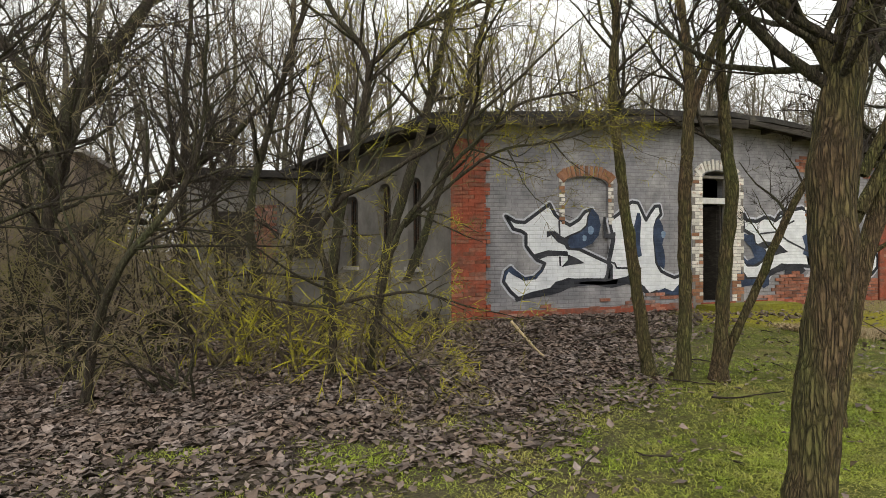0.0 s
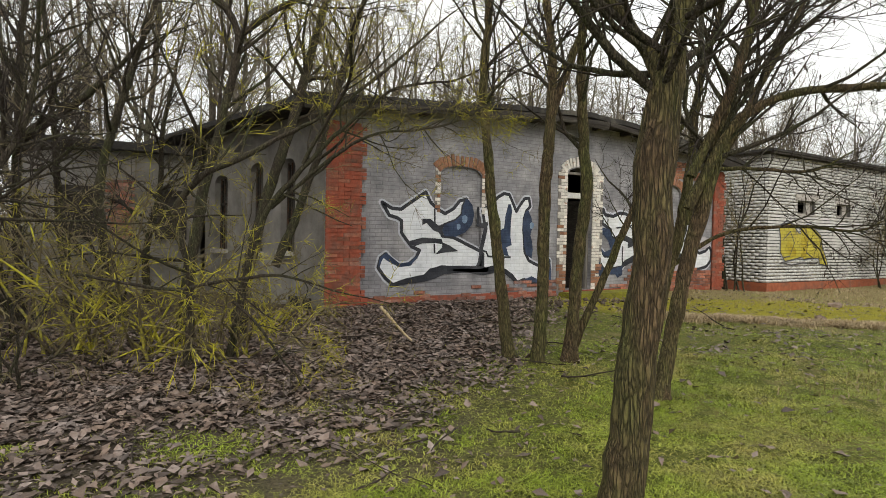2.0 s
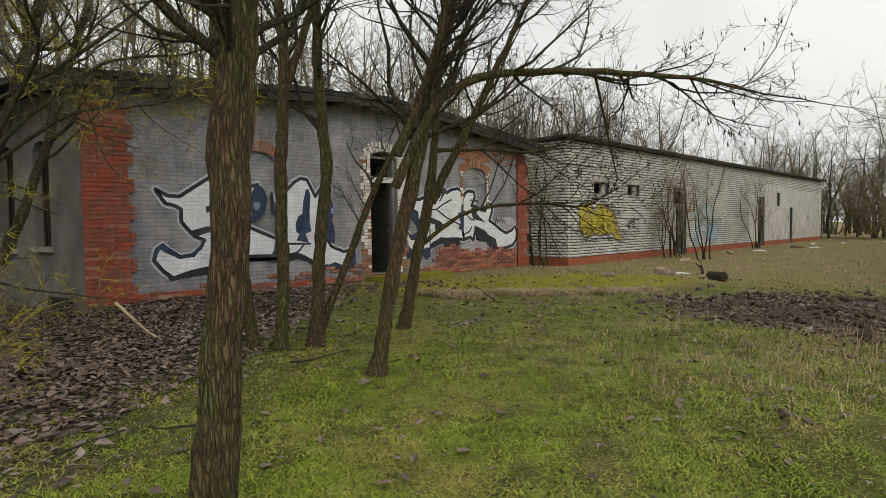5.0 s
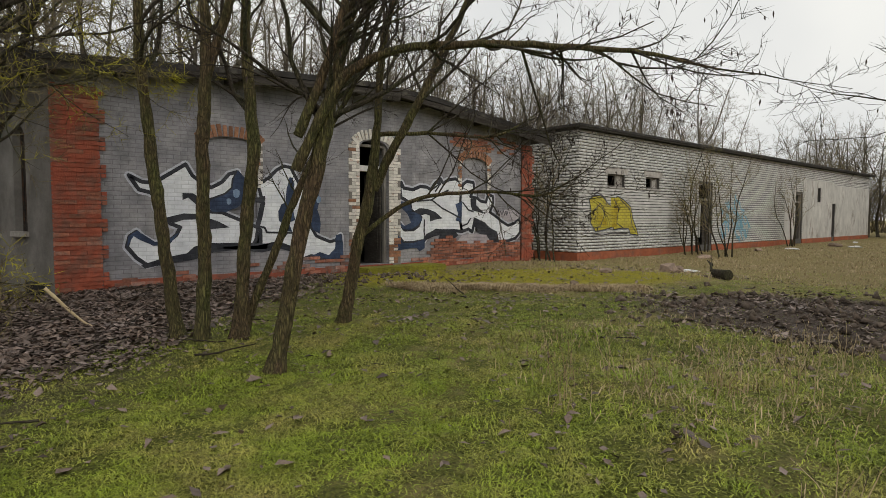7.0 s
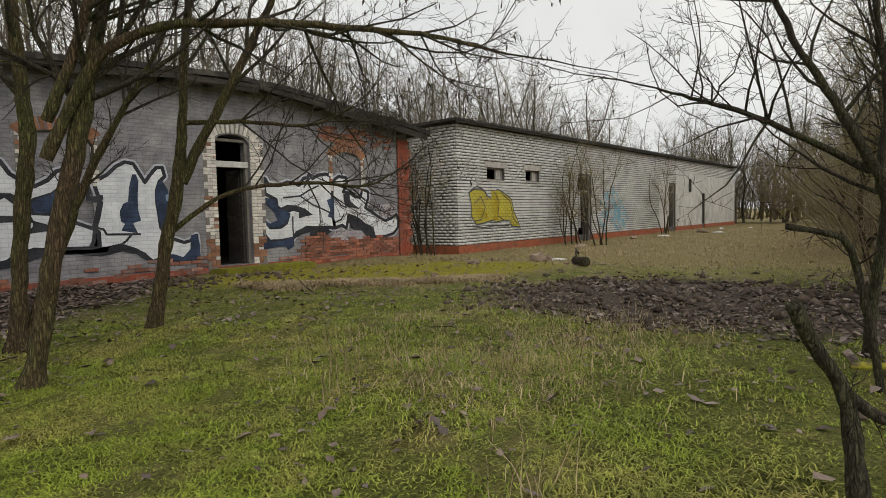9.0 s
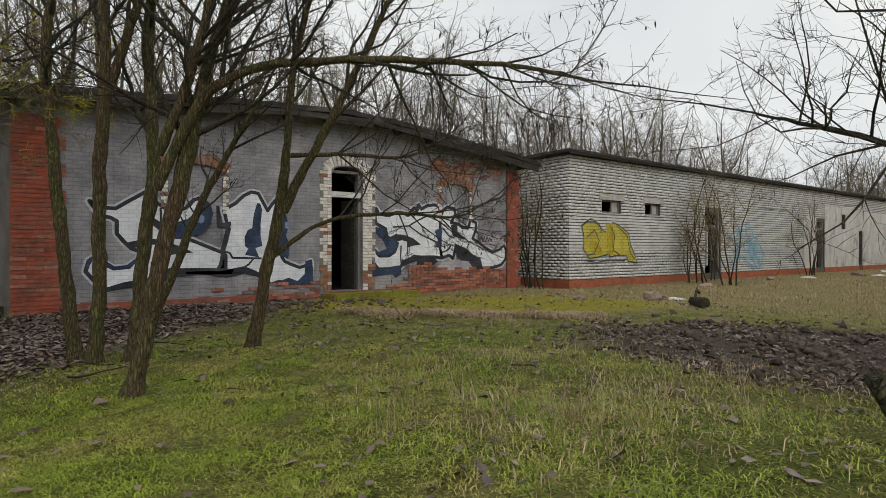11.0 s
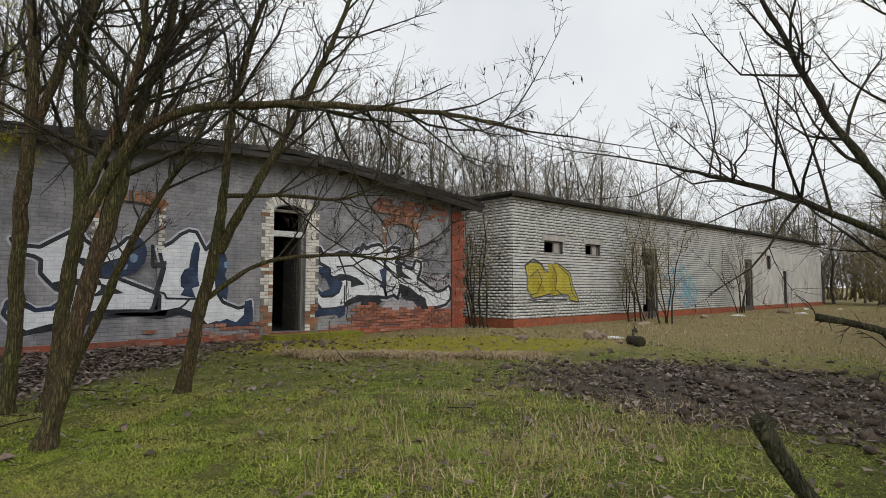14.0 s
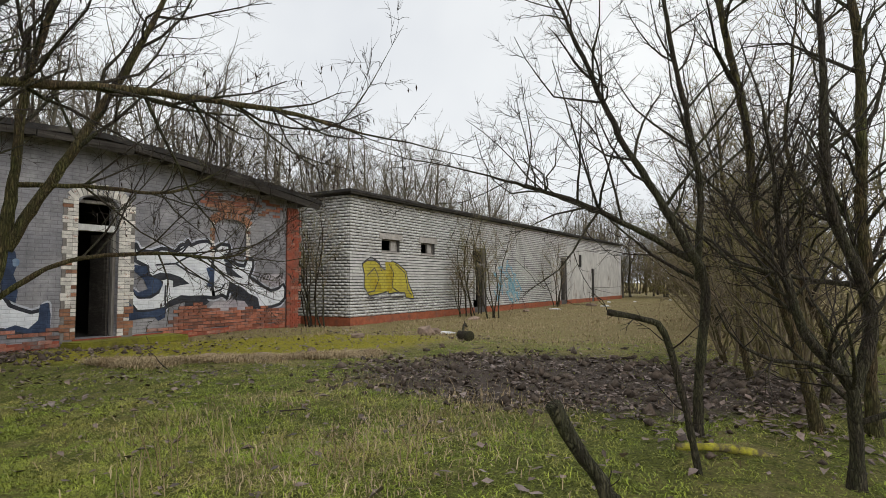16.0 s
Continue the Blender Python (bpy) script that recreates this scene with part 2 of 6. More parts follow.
for key, base, second, dk in (("paint_white", (0.76, 0.77, 0.8), (0.62, 0.63, 0.68), 0.8), ("paint_black", (0.02, 0.022, 0.03), (0.06, 0.06, 0.07), 0.9),
                              ("paint_navy", (0.022, 0.035, 0.07), (0.06, 0.09, 0.17), 0.85), ("paint_blue", (0.13, 0.2, 0.32), (0.3, 0.38, 0.48), 0.85),
                              ("paint_halo", (0.55, 0.55, 0.62), (0.36, 0.36, 0.4), 0.8), ("paint_pale", (0.46, 0.42, 0.44), (0.3, 0.27, 0.3), 0.75)):
    MAT[key] = coursed(material(key, base, 0.6, 0.1, 5, second, 2.2, 0.56, 0.12, 0.25, 40), A_LEN, A_ROW, 0, 0, 0.5, 0.11, dk)
B_LEN, B_ROW = 0.25, 0.0985
for key, base, second in (("paint_yellow", (0.55, 0.47, 0.06), (0.42, 0.34, 0.06)), ("paint_ochre", (0.4, 0.3, 0.02), (0.5, 0.42, 0.05)), ("paint_cyan", (0.2, 0.42, 0.54), (0.36, 0.52, 0.6)),
                          ("paint_line", (0.06, 0.055, 0.06), (0.16, 0.15, 0.15)), ("paint_smoke", (0.4, 0.42, 0.47), (0.52, 0.53, 0.55))):
    MAT[key] = coursed(material(key, base, 0.6, 0.12, 6, second, 3, 0.54, 0.1, 0.2, 40), B_LEN * 1.015, B_ROW * 1.03, 8.095, 0.19, 0.5, 0.12, 0.45)


# ---- mesh helpers ----


def link(name, me, mat, parent=None, label=""):
    ob = new(name, me)
    if mat:
        me.materials.append(mat)
    if parent:
        ob.parent = parent
    if label:
        ob["label"] = label
    return ob


def part(name, bm, mat, parent=None, label="", smooth=False):
    me = bpy.data.meshes.new(name)
    bm.to_mesh(me)
    bm.free()
    if smooth:
        me.polygons.foreach_set("use_smooth", [True] * len(me.polygons))
    return link(name, me, mat, parent, label)


def thing(name, label, category, group="", at=(0, 0, 0)):
    ob = new(name)
    ob.location = at
    ob.empty_display_size = 0.1
    return tagged(ob, label, category, group)


def box(bm, lo, hi, jitter=0.0, rng=None):
    """A block between two corners, its corners knocked about by jitter."""
    vs = []
    for i in range(8):
        c = [hi[k] if i >> k & 1 else lo[k] for k in range(3)]
        if jitter:
            c = [v + rng.uniform(-jitter, jitter) for v in c]
        vs.append(bm.verts.new(c))
    for f in ((0, 2, 3, 1), (4, 5, 7, 6), (0, 1, 5, 4), (2, 6, 7, 3), (0, 4, 6, 2), (1, 3, 7, 5)):
        bm.faces.new([vs[i] for i in f])
    return vs


def mesh_of(name, verts, faces):
    """A mesh from an array of corners and an array of faces that all have as many corners."""
    me = bpy.data.meshes.new(name)
    verts, faces = np.asarray(verts, np.float32), np.asarray(faces, np.int32)
    k = faces.shape[1]
    me.vertices.add(len(verts))
    me.vertices.foreach_set("co", verts.ravel())
    me.loops.add(faces.size)
    me.loops.foreach_set("vertex_index", faces.ravel())
    me.polygons.add(len(faces))
    me.polygons.foreach_set("loop_start", np.arange(0, faces.size, k, dtype=np.int32))
    me.update(calc_edges=True)
    return me


def tubes(name, lines, sides, rough=0.0, seed=0):
    """One mesh of tapering round stems; each line is (points, radii)."""
    rng = np.random.default_rng(seed)
    vs, fs, base = [], [], 0
    ang = np.arange(sides) * 2 * math.pi / sides
    ca, sa = np.cos(ang)[None, :, None], np.sin(ang)[None, :, None]
    for pts, rad in lines:
        pts, rad = np.asarray(pts, float), np.asarray(rad, float)
        d = np.gradient(pts, axis=0)
        d /= np.linalg.norm(d, axis=1, keepdims=True) + 1e-9
        ref = np.array([0.31, 0.95, 0.08]) if abs(d[0, 1]) < 0.8 else np.array([1.0, 0.1, 0.0])
        u = np.cross(d, ref)
        u /= np.linalg.norm(u, axis=1, keepdims=True) + 1e-9
        v = np.cross(d, u)
        r = np.repeat(rad[:, None], sides, 1)
        if rough:
            r = r * (1 + rough * rng.uniform(-1, 1, r.shape))
        ring = pts[:, None, :] + (u[:, None, :] * ca + v[:, None, :] * sa) * r[:, :, None]
        n = len(pts)
        vs.append(ring.reshape(-1, 3))
        i = np.arange(n - 1)[:, None] * sides + np.arange(sides)[None, :]
        j = np.arange(n - 1)[:, None] * sides + (np.arange(sides)[None, :] + 1) % sides
        fs.append(np.stack([i, j, j + sides, i + sides], -1).reshape(-1, 4) + base)
        base += n * sides
    me = mesh_of(name, np.concatenate(vs), np.concatenate(fs))
    me.polygons.foreach_set("use_smooth", [True] * len(me.polygons))
    return me


def smooth_axis(ctrl, step=0.12):
    """A soft line through control points (x, y, z, radius)."""
    c = np.asarray(ctrl, float)
    out = []
    p = np.vstack([2 * c[0] - c[1], c, 2 * c[-1] - c[-2]])
    for i in range(1, len(p) - 2):
        n = max(2, int(np.linalg.norm(p[i + 1, :3] - p[i, :3]) / step))
        for k in range(n):
            t = k / n
            out.append(0.5 * (2 * p[i] + (p[i + 1] - p[i - 1]) * t + (2 * p[i - 1] - 5 * p[i] + 4 * p[i + 1] - p[i + 2]) * t * t
                              + (3 * p[i] - p[i - 1] - 3 * p[i + 1] + p[i + 2]) * t ** 3))
    out.append(p[-2])
    out = np.array(out)
    out[:, 3] = np.maximum(out[:, 3], 0.003)
    return out


def stem(rng, start, way, length, radius, n=6, wobble=0.16, rise=0.25, tip=0.25):
    """A wandering branch that turns towards the light."""
    pts, rad = [np.array(start, float)], [radius]
    d = np.array(way, float)
    for i in range(n):
        d = d + rng.normal(0, wobble, 3) + np.array([0, 0, rise / n])
        d /= np.linalg.norm(d)
        pts.append(pts[-1] + d * length / n)
        rad.append(radius * (1 - (1 - tip) * (i + 1) / n))
    return np.array(pts), np.array(rad)


def side_way(rng, d, spread):
    q = rng.normal(0, 1, 3)
    q -= d * q.dot(d)
    q /= np.linalg.norm(q) + 1e-9
    w = d * math.cos(spread) + q * math.sin(spread)
    return w / np.linalg.norm(w)


def sprout(rng, pts, rad, count, lo, length, spread, out, levels, keep=0.6, wobble=0.16, rise=0.3, shrink=0.55, kids=5, thin=0.0025):
    """Grows side branches on a line and, level by level, twigs on those. Appends (level, points, radii) to out."""
    for _ in range(count):
        f = lo + (1 - lo) * rng.random() ** 0.8
        i = min(len(pts) - 2, int(f * (len(pts) - 1)))
        d = pts[i + 1] - pts[i]
        d = d / (np.linalg.norm(d) + 1e-9)
        ln = length * rng.uniform(0.55, 1.15) * (1.15 - 0.5 * f)
        r = max(thin, min(rad[i] * keep, ln * 0.018))
        p, q = stem(rng, pts[i], side_way(rng, d, spread * rng.uniform(0.7, 1.25)), ln, r, 5 if levels > 1 else 3, wobble, rise)
        out.append((levels, p, q))
        if levels > 1:
            sprout(rng, p, q, kids, 0.2, ln * shrink, spread, out, levels - 1, keep, wobble, rise * 0.6, shrink, kids, thin)


def ground_z(x, y):
    """The lie of the land: lower under the trees to the west and by the path, a slight rise across the lawn."""
    x, y = np.asarray(x, float), np.asarray(y, float)
    z = -0.02 + 0.085 * np.clip((x + 6.0) / 2.0, -1, 1) - 0.06 * np.clip((-8.0 - y) / 3.0, 0, 1) - 0.13 * np.clip((x - 4.5) / 3.0, 0, 1)
    z = z + 0.03 * np.sin(x * 0.9 + y * 0.5) * np.sin(y * 0.8 - 0.3 * x) + 0.015 * np.sin(x * 2.7 + 1) * np.sin(y * 2.3)
    return z


# ---- ground ----
def ground():
    def ticks(lo, hi, a, b, step):
        mid = np.arange(a, b + 1e-6, step)
        left = a - np.geomspace(0.6, a - lo, 16)[::-1]
        right = b + np.geomspace(0.6, hi - b, 16)
        return np.concatenate([left, mid, right])
    xs, ys = ticks(-400, 500, -18, 22, 0.25), ticks(-400, 500, -16, 9, 0.25)
    gx, gy = np.meshgrid(xs, ys)
    rng = np.random.default_rng(3)
    inner = (gx > -18) & (gx < 22) & (gy > -16) & (gy < 9)
    gz = ground_z(gx, gy) + np.where(inner, rng.normal(0, 0.008, gx.shape), 0)
    v = np.stack([gx, gy, gz], -1).reshape(-1, 3)
    i = np.arange(len(ys) - 1)[:, None] * len(xs) + np.arange(len(xs) - 1)[None, :]
    f = np.stack([i, i + 1, i + len(xs) + 1, i + len(xs)], -1).reshape(-1, 4)
    me = mesh_of("ground", v, f)
    me.polygons.foreach_set("use_smooth", [True] * len(me.polygons))
    m = bpy.data.materials.new("ground")
    m.use_nodes = True
    n, l = m.node_tree.nodes, m.node_tree.links
    p = n["Principled BSDF"]
    p.inputs["Roughness"].default_value = 0.9
    p.inputs["Specular IOR Level"].default_value = 0.2
    geo, sep = n.new("ShaderNodeNewGeometry"), n.new("ShaderNodeSeparateXYZ")
    l.new(geo.outputs["Position"], sep.inputs[0])

    def noise_of(scale, detail=6):
        t = n.new("ShaderNodeTexNoise")
        t.inputs["Scale"].default_value, t.inputs["Detail"].default_value, t.inputs["Roughness"].default_value = scale, detail, 0.7
        l.new(geo.outputs["Position"], t.inputs["Vector"])
        return t.outputs["Fac"]

    def math_of(op, a, b):
        t = n.new("ShaderNodeMath")
        t.operation = op
        for k, q in enumerate((a, b)):
            if isinstance(q, (int, float)):
                t.inputs[k].default_value = q
            else:
                l.new(q, t.inputs[k])
        return t.outputs[0]

    def ramp(v, a, b):
        t = n.new("ShaderNodeMapRange")
        t.inputs["From Min"].default_value, t.inputs["From Max"].default_value = a, b
        l.new(v, t.inputs["Value"])
        return t.outputs[0]

    def mix(fac, a, b):
        t = n.new("ShaderNodeMixRGB")
        l.new(fac, t.inputs[0])
        for k, q in ((1, a), (2, b)):
            if isinstance(q, tuple):
                t.inputs[k].default_value = (*q, 1)
            else:
                l.new(q, t.inputs[k])
        return t.outputs[0]
    fine, mid, big = noise_of(42, 8), noise_of(4.0), noise_of(0.7)
    grass = mix(ramp(fine, 0.35, 0.65), (0.03, 0.038, 0.009), (0.19, 0.205, 0.035))
    straw = mix(ramp(fine, 0.35, 0.65), (0.17, 0.135, 0.055), (0.32, 0.26, 0.12))
    soil = mix(ramp(fine, 0.35, 0.65), (0.05, 0.038, 0.03), (0.13, 0.1, 0.08))
    mossy = mix(ramp(fine, 0.35, 0.65), (0.17, 0.155, 0.012), (0.38, 0.33, 0.03))
    # the lawn fades to straw to the east and in patches
    east = ramp(math_of("ADD", sep.outputs["X"], math_of("MULTIPLY", sep.outputs["Y"], 0.55)), -3.0, 4.5)
    dry = ramp(math_of("ADD", math_of("ADD", math_of("MULTIPLY", mid, 0.7), big), math_of("MULTIPLY", east, 0.38)), 0.82, 1.12)
    col = mix(dry, grass, straw)
    # leafy earth under the trees by the old wall
    west = ramp(math_of("SUBTRACT", math_of("ADD", sep.outputs["Y"], math_of("MULTIPLY", mid, 2.2)),
                        math_of("MULTIPLY", math_of("ADD", sep.outputs["X"], 6.0), 1.05)), -5.6, -3.9)
    fade = math_of("ADD", math_of("MULTIPLY", ramp(math_of("ADD", sep.outputs["Y"], math_of("MULTIPLY", mid, 1.6)), -7.4, -4.9), 0.7), 0.3)
    west = math_of("MULTIPLY", west, fade)
    col = mix(west, col, soil)
    # churned mud on the clearing, an ellipse turned along the track
    ex = math_of("SUBTRACT", sep.outputs["X"], 1.6)
    ey = math_of("ADD", sep.outputs["Y"], 9.9)
    du = math_of("ADD", math_of("MULTIPLY", ex, 0.097), math_of("MULTIPLY", ey, -0.26))
    dv = math_of("ADD", math_of("MULTIPLY", ex, 0.43), math_of("MULTIPLY", ey, 0.16))
    rr = math_of("ADD", math_of("MULTIPLY", du, du), math_of("MULTIPLY", dv, dv))
    mud = ramp(math_of("ADD", rr, math_of("MULTIPLY", mid, 1.1)), 1.45, 1.1)
    col = mix(mud, col, soil)
    # yellow moss by the doorstep and along the paving
    mx = math_of("SUBTRACT", sep.outputs["X"], 1.9)
    my = math_of("ADD", sep.outputs["Y"], 3.1)
    qq = math_of("ADD", math_of("POWER", math_of("MULTIPLY", mx, 0.3), 2.0), math_of("POWER", math_of("MULTIPLY", math_of("ADD", my, math_of("MULTIPLY", mx, 0.42)), 0.48), 2.0))
    ms = ramp(math_of("ADD", qq, math_of("MULTIPLY", mid, 1.3)), 2.1, 1.55)
    ms = math_of("MULTIPLY", ms, ramp(math_of("ADD", math_of("MULTIPLY", mid, 0.6), math_of("MULTIPLY", noise_of(9.0), 0.6)), 0.44, 0.58))
    col = mix(ms, col, mossy)
    hs = n.new("ShaderNodeHueSaturation")
    l.new(col, hs.inputs["Color"])
    t = n.new("ShaderNodeMapRange")
    t.inputs["To Min"].default_value, t.inputs["To Max"].default_value = 0.75, 1.25
    l.new(mid, t.inputs["Value"])
    l.new(t.outputs[0], hs.inputs["Value"])
    l.new(hs.outputs[0], p.inputs["Base Color"])
    b = n.new("ShaderNodeBump")
    b.inputs["Strength"].default_value, b.inputs["Distance"].default_value = 0.9, 0.05
    l.new(fine, b.inputs["Height"])
    l.new(b.outputs[0], p.inputs["Normal"])
    ob = link("ground", me, m)
    tagged(ob, "uneven ground of short grass, leaf litter, moss and bare mud", "ground", kind="structure")


ground()


# ---- the old grey building ----
def roof_z(x):
    return float(np.interp(x, (-6.6, -5.9, -3.95, -2.0, 0.2, 1.8, 3.5, 5.8, 6.4), (3.83, 3.88, 4.03, 4.2, 4.32, 4.24, 4.04, 3.77, 3.66)))


WALL_A = (-5.88, 5.9)
old = thing("brick_shed", "abandoned grey brick shed with red corner piers and felt roof", "shed")


def front_wall():
    """Columns of wall, left open at the door and set back in the two blind windows."""
    bm = bmesh.new()
    cuts = sorted(set(np.round(np.concatenate([np.linspace(*WALL_A, 26), np.linspace(0, 0.82, 9), np.linspace(-3.45, -2.42, 9), np.linspace(3.16, 4.12, 9)]), 4)))

    def arch(x, a, b, spring, rise):
        t = (x - (a + b) / 2) / ((b - a) / 2)
        return spring + rise * math.sqrt(max(0, 1 - t * t))
    for a, b in zip(cuts, cuts[1:]):
        m = (a + b) / 2
        ta, tb = roof_z(a) - 0.14, roof_z(b) - 0.14

        def column(z0, z1a, z1b, y0=0.0, y1=0.4):
            vs = box(bm, (a, y0, z0), (b, y1, 1))
            for i in (4, 6):
                vs[i].co.z = z1a
            for i in (5, 7):
                vs[i].co.z = z1b

        def lintel(za, zb):
            vs = box(bm, (a, 0.0, za), (b, 0.4, ta))
            vs[1].co.z = vs[3].co.z = zb
            vs[5].co.z = vs[7].co.z = tb
        if 0 < m < 0.82:
            column(-0.3, 0.2, 0.2)
            lintel(arch(a, 0, 0.82, 2.93, 0.18), arch(b, 0, 0.82, 2.93, 0.18))
        elif -3.45 < m < -2.42:
            column(-0.3, 0.75, 0.75)
            column(0.75, 2.95, 2.95, 0.06, 0.36)
            lintel(arch(a, -3.45, -2.42, 2.72, 0.16), arch(b, -3.45, -2.42, 2.72, 0.16))
        elif 3.16 < m < 4.12:
            column(-0.3, 0.9, 0.9)
            column(0.9, 3.0, 3.0, 0.06, 0.36)
            lintel(arch(a, 3.16, 4.12, 2.7, 0.22), arch(b, 3.16, 4.12, 2.7, 0.22))
        else:
            column(-0.3, ta, tb)
    bmesh.ops.remove_doubles(bm, verts=bm.verts, dist=0.0005)
    return part("front_wall", bm, MAT["grey_paint"], old, "grey painted brick wall with blind arched windows")


wall_a = front_wall()


def other_walls():
    bm = bmesh.new()
    box(bm, (5.52, 0.4, -0.3), (5.9, 13, 3.55))
    part("east_wall", bm, MAT["grey_paint"], old)
    bm = bmesh.new()
    box(bm, (-9.2, 12.7, -0.3), (5.5, 13, 3.9))
    part("rear_wall", bm, MAT["side_plaster"], old)
    # floor inside, with the room's shade in its colour
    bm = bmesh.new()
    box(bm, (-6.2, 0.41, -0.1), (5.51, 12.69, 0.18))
    part("floor_slab", bm, MAT["interior_shade"], old, "floor inside, coloured dark for room shade")
    # unseen walls added behind the door, near-black, so that the room is dark
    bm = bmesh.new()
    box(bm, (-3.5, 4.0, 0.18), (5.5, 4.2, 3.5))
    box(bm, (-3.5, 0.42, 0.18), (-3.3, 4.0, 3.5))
    part("light_blocker", bm, MAT["interior_shade"], old)


other_walls()
# the west wall runs back at a slant, with three narrow arched windows
WEST = Matrix.Translation((-5.88, 0.02, 0)) @ Matrix.Rotation(math.atan2(5.1, -1.35), 4, "Z")


def west_wall():
    bm = bmesh.new()
    holes = ((1.05, 1.6, 1.05, 2.75), (2.35, 2.95, 1.0, 2.75), (4.05, 4.75, 1.0, 2.6))
    cuts = sorted({0.0, 5.3} | {h for q in holes for h in q[:2]})
    for a, b in zip(cuts, cuts[1:]):
        hole = [h for h in holes if h[0] <= (a + b) / 2 <= h[1]]
        if hole:
            box(bm, (a, -0.35, -0.3), (b, 0, hole[0][2]))
            k = 6
            for i in range(k):
                xa, xb = a + (b - a) * i / k, a + (b - a) * (i + 1) / k
                za, zb = (hole[0][3] + 0.16 * math.sqrt(max(0, 1 - ((2 * x - a - b) / (b - a)) ** 2)) for x in (xa, xb))
                vs = box(bm, (xa, -0.35, za), (xb, 0, 3.7))
                vs[1].co.z = vs[3].co.z = zb
        else:
            box(bm, (a, -0.35, -0.3), (b, 0, 3.7))
    bmesh.ops.remove_doubles(bm, verts=bm.verts, dist=0.001)
    bm.transform(WEST)
    part("west_wall", bm, MAT["side_plaster"], old, "stained grey rendered side wall")
    for a, b, z0, z1 in holes:
        bm = bmesh.new()
        box(bm, (a - 0.06, -0.02, z0 - 0.09), (b + 0.06, 0.07, z0))
        bm.transform(WEST)
        sill = part("window_sill", bm, MAT["concrete"], old)
        bm = bmesh.new()
        box(bm, (a, -0.2, z0), (a + 0.05, -0.14, z1 + 0.1))
        box(bm, (b - 0.05, -0.2, z0), (b, -0.14, z1 + 0.1))
        box(bm, (a + 0.05, -0.2, z0 + (z1 - z0) * 0.66), (b - 0.05, -0.14, z0 + (z1 - z0) * 0.66 + 0.05))
        bm.transform(WEST)
        fr = part("window_frame", bm, MAT["old_board"], old)
        for i in range(3):
            bm = bmesh.new()
            u = a + (b - a) * (i + 1) / 4
            box(bm, (u - 0.012, -0.1, z0 + 0.001), (u + 0.012, -0.08, z1 + 0.08))
            bm.transform(WEST)
            part("window_bar", bm, MAT["iron"], fr)


west_wall()


def old_roof():
    bm = bmesh.new()
    xs = np.linspace(-6.55, 6.4, 22)
    rng = random.Random(4)
    top, bot = [], []
    rows = (-0.52, 0.1, 3, 6, 9, 13.2)
    for y in rows:
        top.append([bm.verts.new((x - (0.26 * max(0, y) if i == 0 else 0), y + rng.uniform(-0.02, 0.02), roof_z(x) + rng.uniform(-0.012, 0.012))) for i, x in enumerate(xs)])
        bot.append([bm.verts.new((v.co.x, v.co.y, v.co.z - 0.11)) for v in top[-1]])
    for j in range(len(rows) - 1):
        for i in range(len(xs) - 1):
            bm.faces.new((top[j][i], top[j][i + 1], top[j + 1][i + 1], top[j + 1][i]))
            bm.faces.new((bot[j][i], bot[j + 1][i], bot[j + 1][i + 1], bot[j][i + 1]))
    for i in range(len(xs) - 1):
        bm.faces.new((top[0][i], bot[0][i], bot[0][i + 1], top[0][i + 1]))
        bm.faces.new((top[-1][i], top[-1][i + 1], bot[-1][i + 1], bot[-1][i]))
    for j in range(len(rows) - 1):
        bm.faces.new((top[j][0], top[j + 1][0], bot[j + 1][0], bot[j][0]))
        bm.faces.new((top[j][-1], bot[j][-1], bot[j + 1][-1], top[j + 1][-1]))
    roof = part("roof", bm, MAT["tar_felt"], old, "sagging black roofing felt with ragged edges")
    for a, b in zip(np.linspace(-6.45, 6.3, 8), np.linspace(-6.45, 6.3, 8)[1:]):
        bm = bmesh.new()
        vs = box(bm, (a + 0.01, -0.5, 0), (b - 0.01, -0.47, 0))
        for i, v in enumerate(vs):
            v.co.z = roof_z(v.co.x) - (0.114 if i >= 4 else 0.22 + rng.uniform(-0.05, 0.09))
        part("fascia_board", bm, MAT["old_board"], roof, "rotten grey fascia board")
    for x in np.arange(-5.85, 6.1, 0.95):
        bm = bmesh.new()
        z = roof_z(x) - 0.115
        box(bm, (x - 0.05, -0.46, z - 0.13), (x + 0.05, -0.005, z))
        part("rafter_end", bm, MAT["old_board"], roof)
    # torn felt hanging over the east eave
    lines = []
    nr = np.random.default_rng(8)
    for _ in range(260):
        x = nr.choice([nr.uniform(3.6, 6.5), nr.uniform(-6.9, 6.5)])
        lines.append(stem(nr, (x, nr.uniform(-0.6, -0.3), roof_z(x) + nr.uniform(-0.06, 0.05)), (nr.normal(0.5, 0.6), -0.5, nr.uniform(-0.5, 0.3)), nr.uniform(0.15, 0.7), 0.006, 5, 0.3, -0.3))
    link("roof_debris", tubes("roof_debris", lines, 3), MAT["twig"], roof, "dead twigs caught on the eave")["kind"] = "stuff"


old_roof()


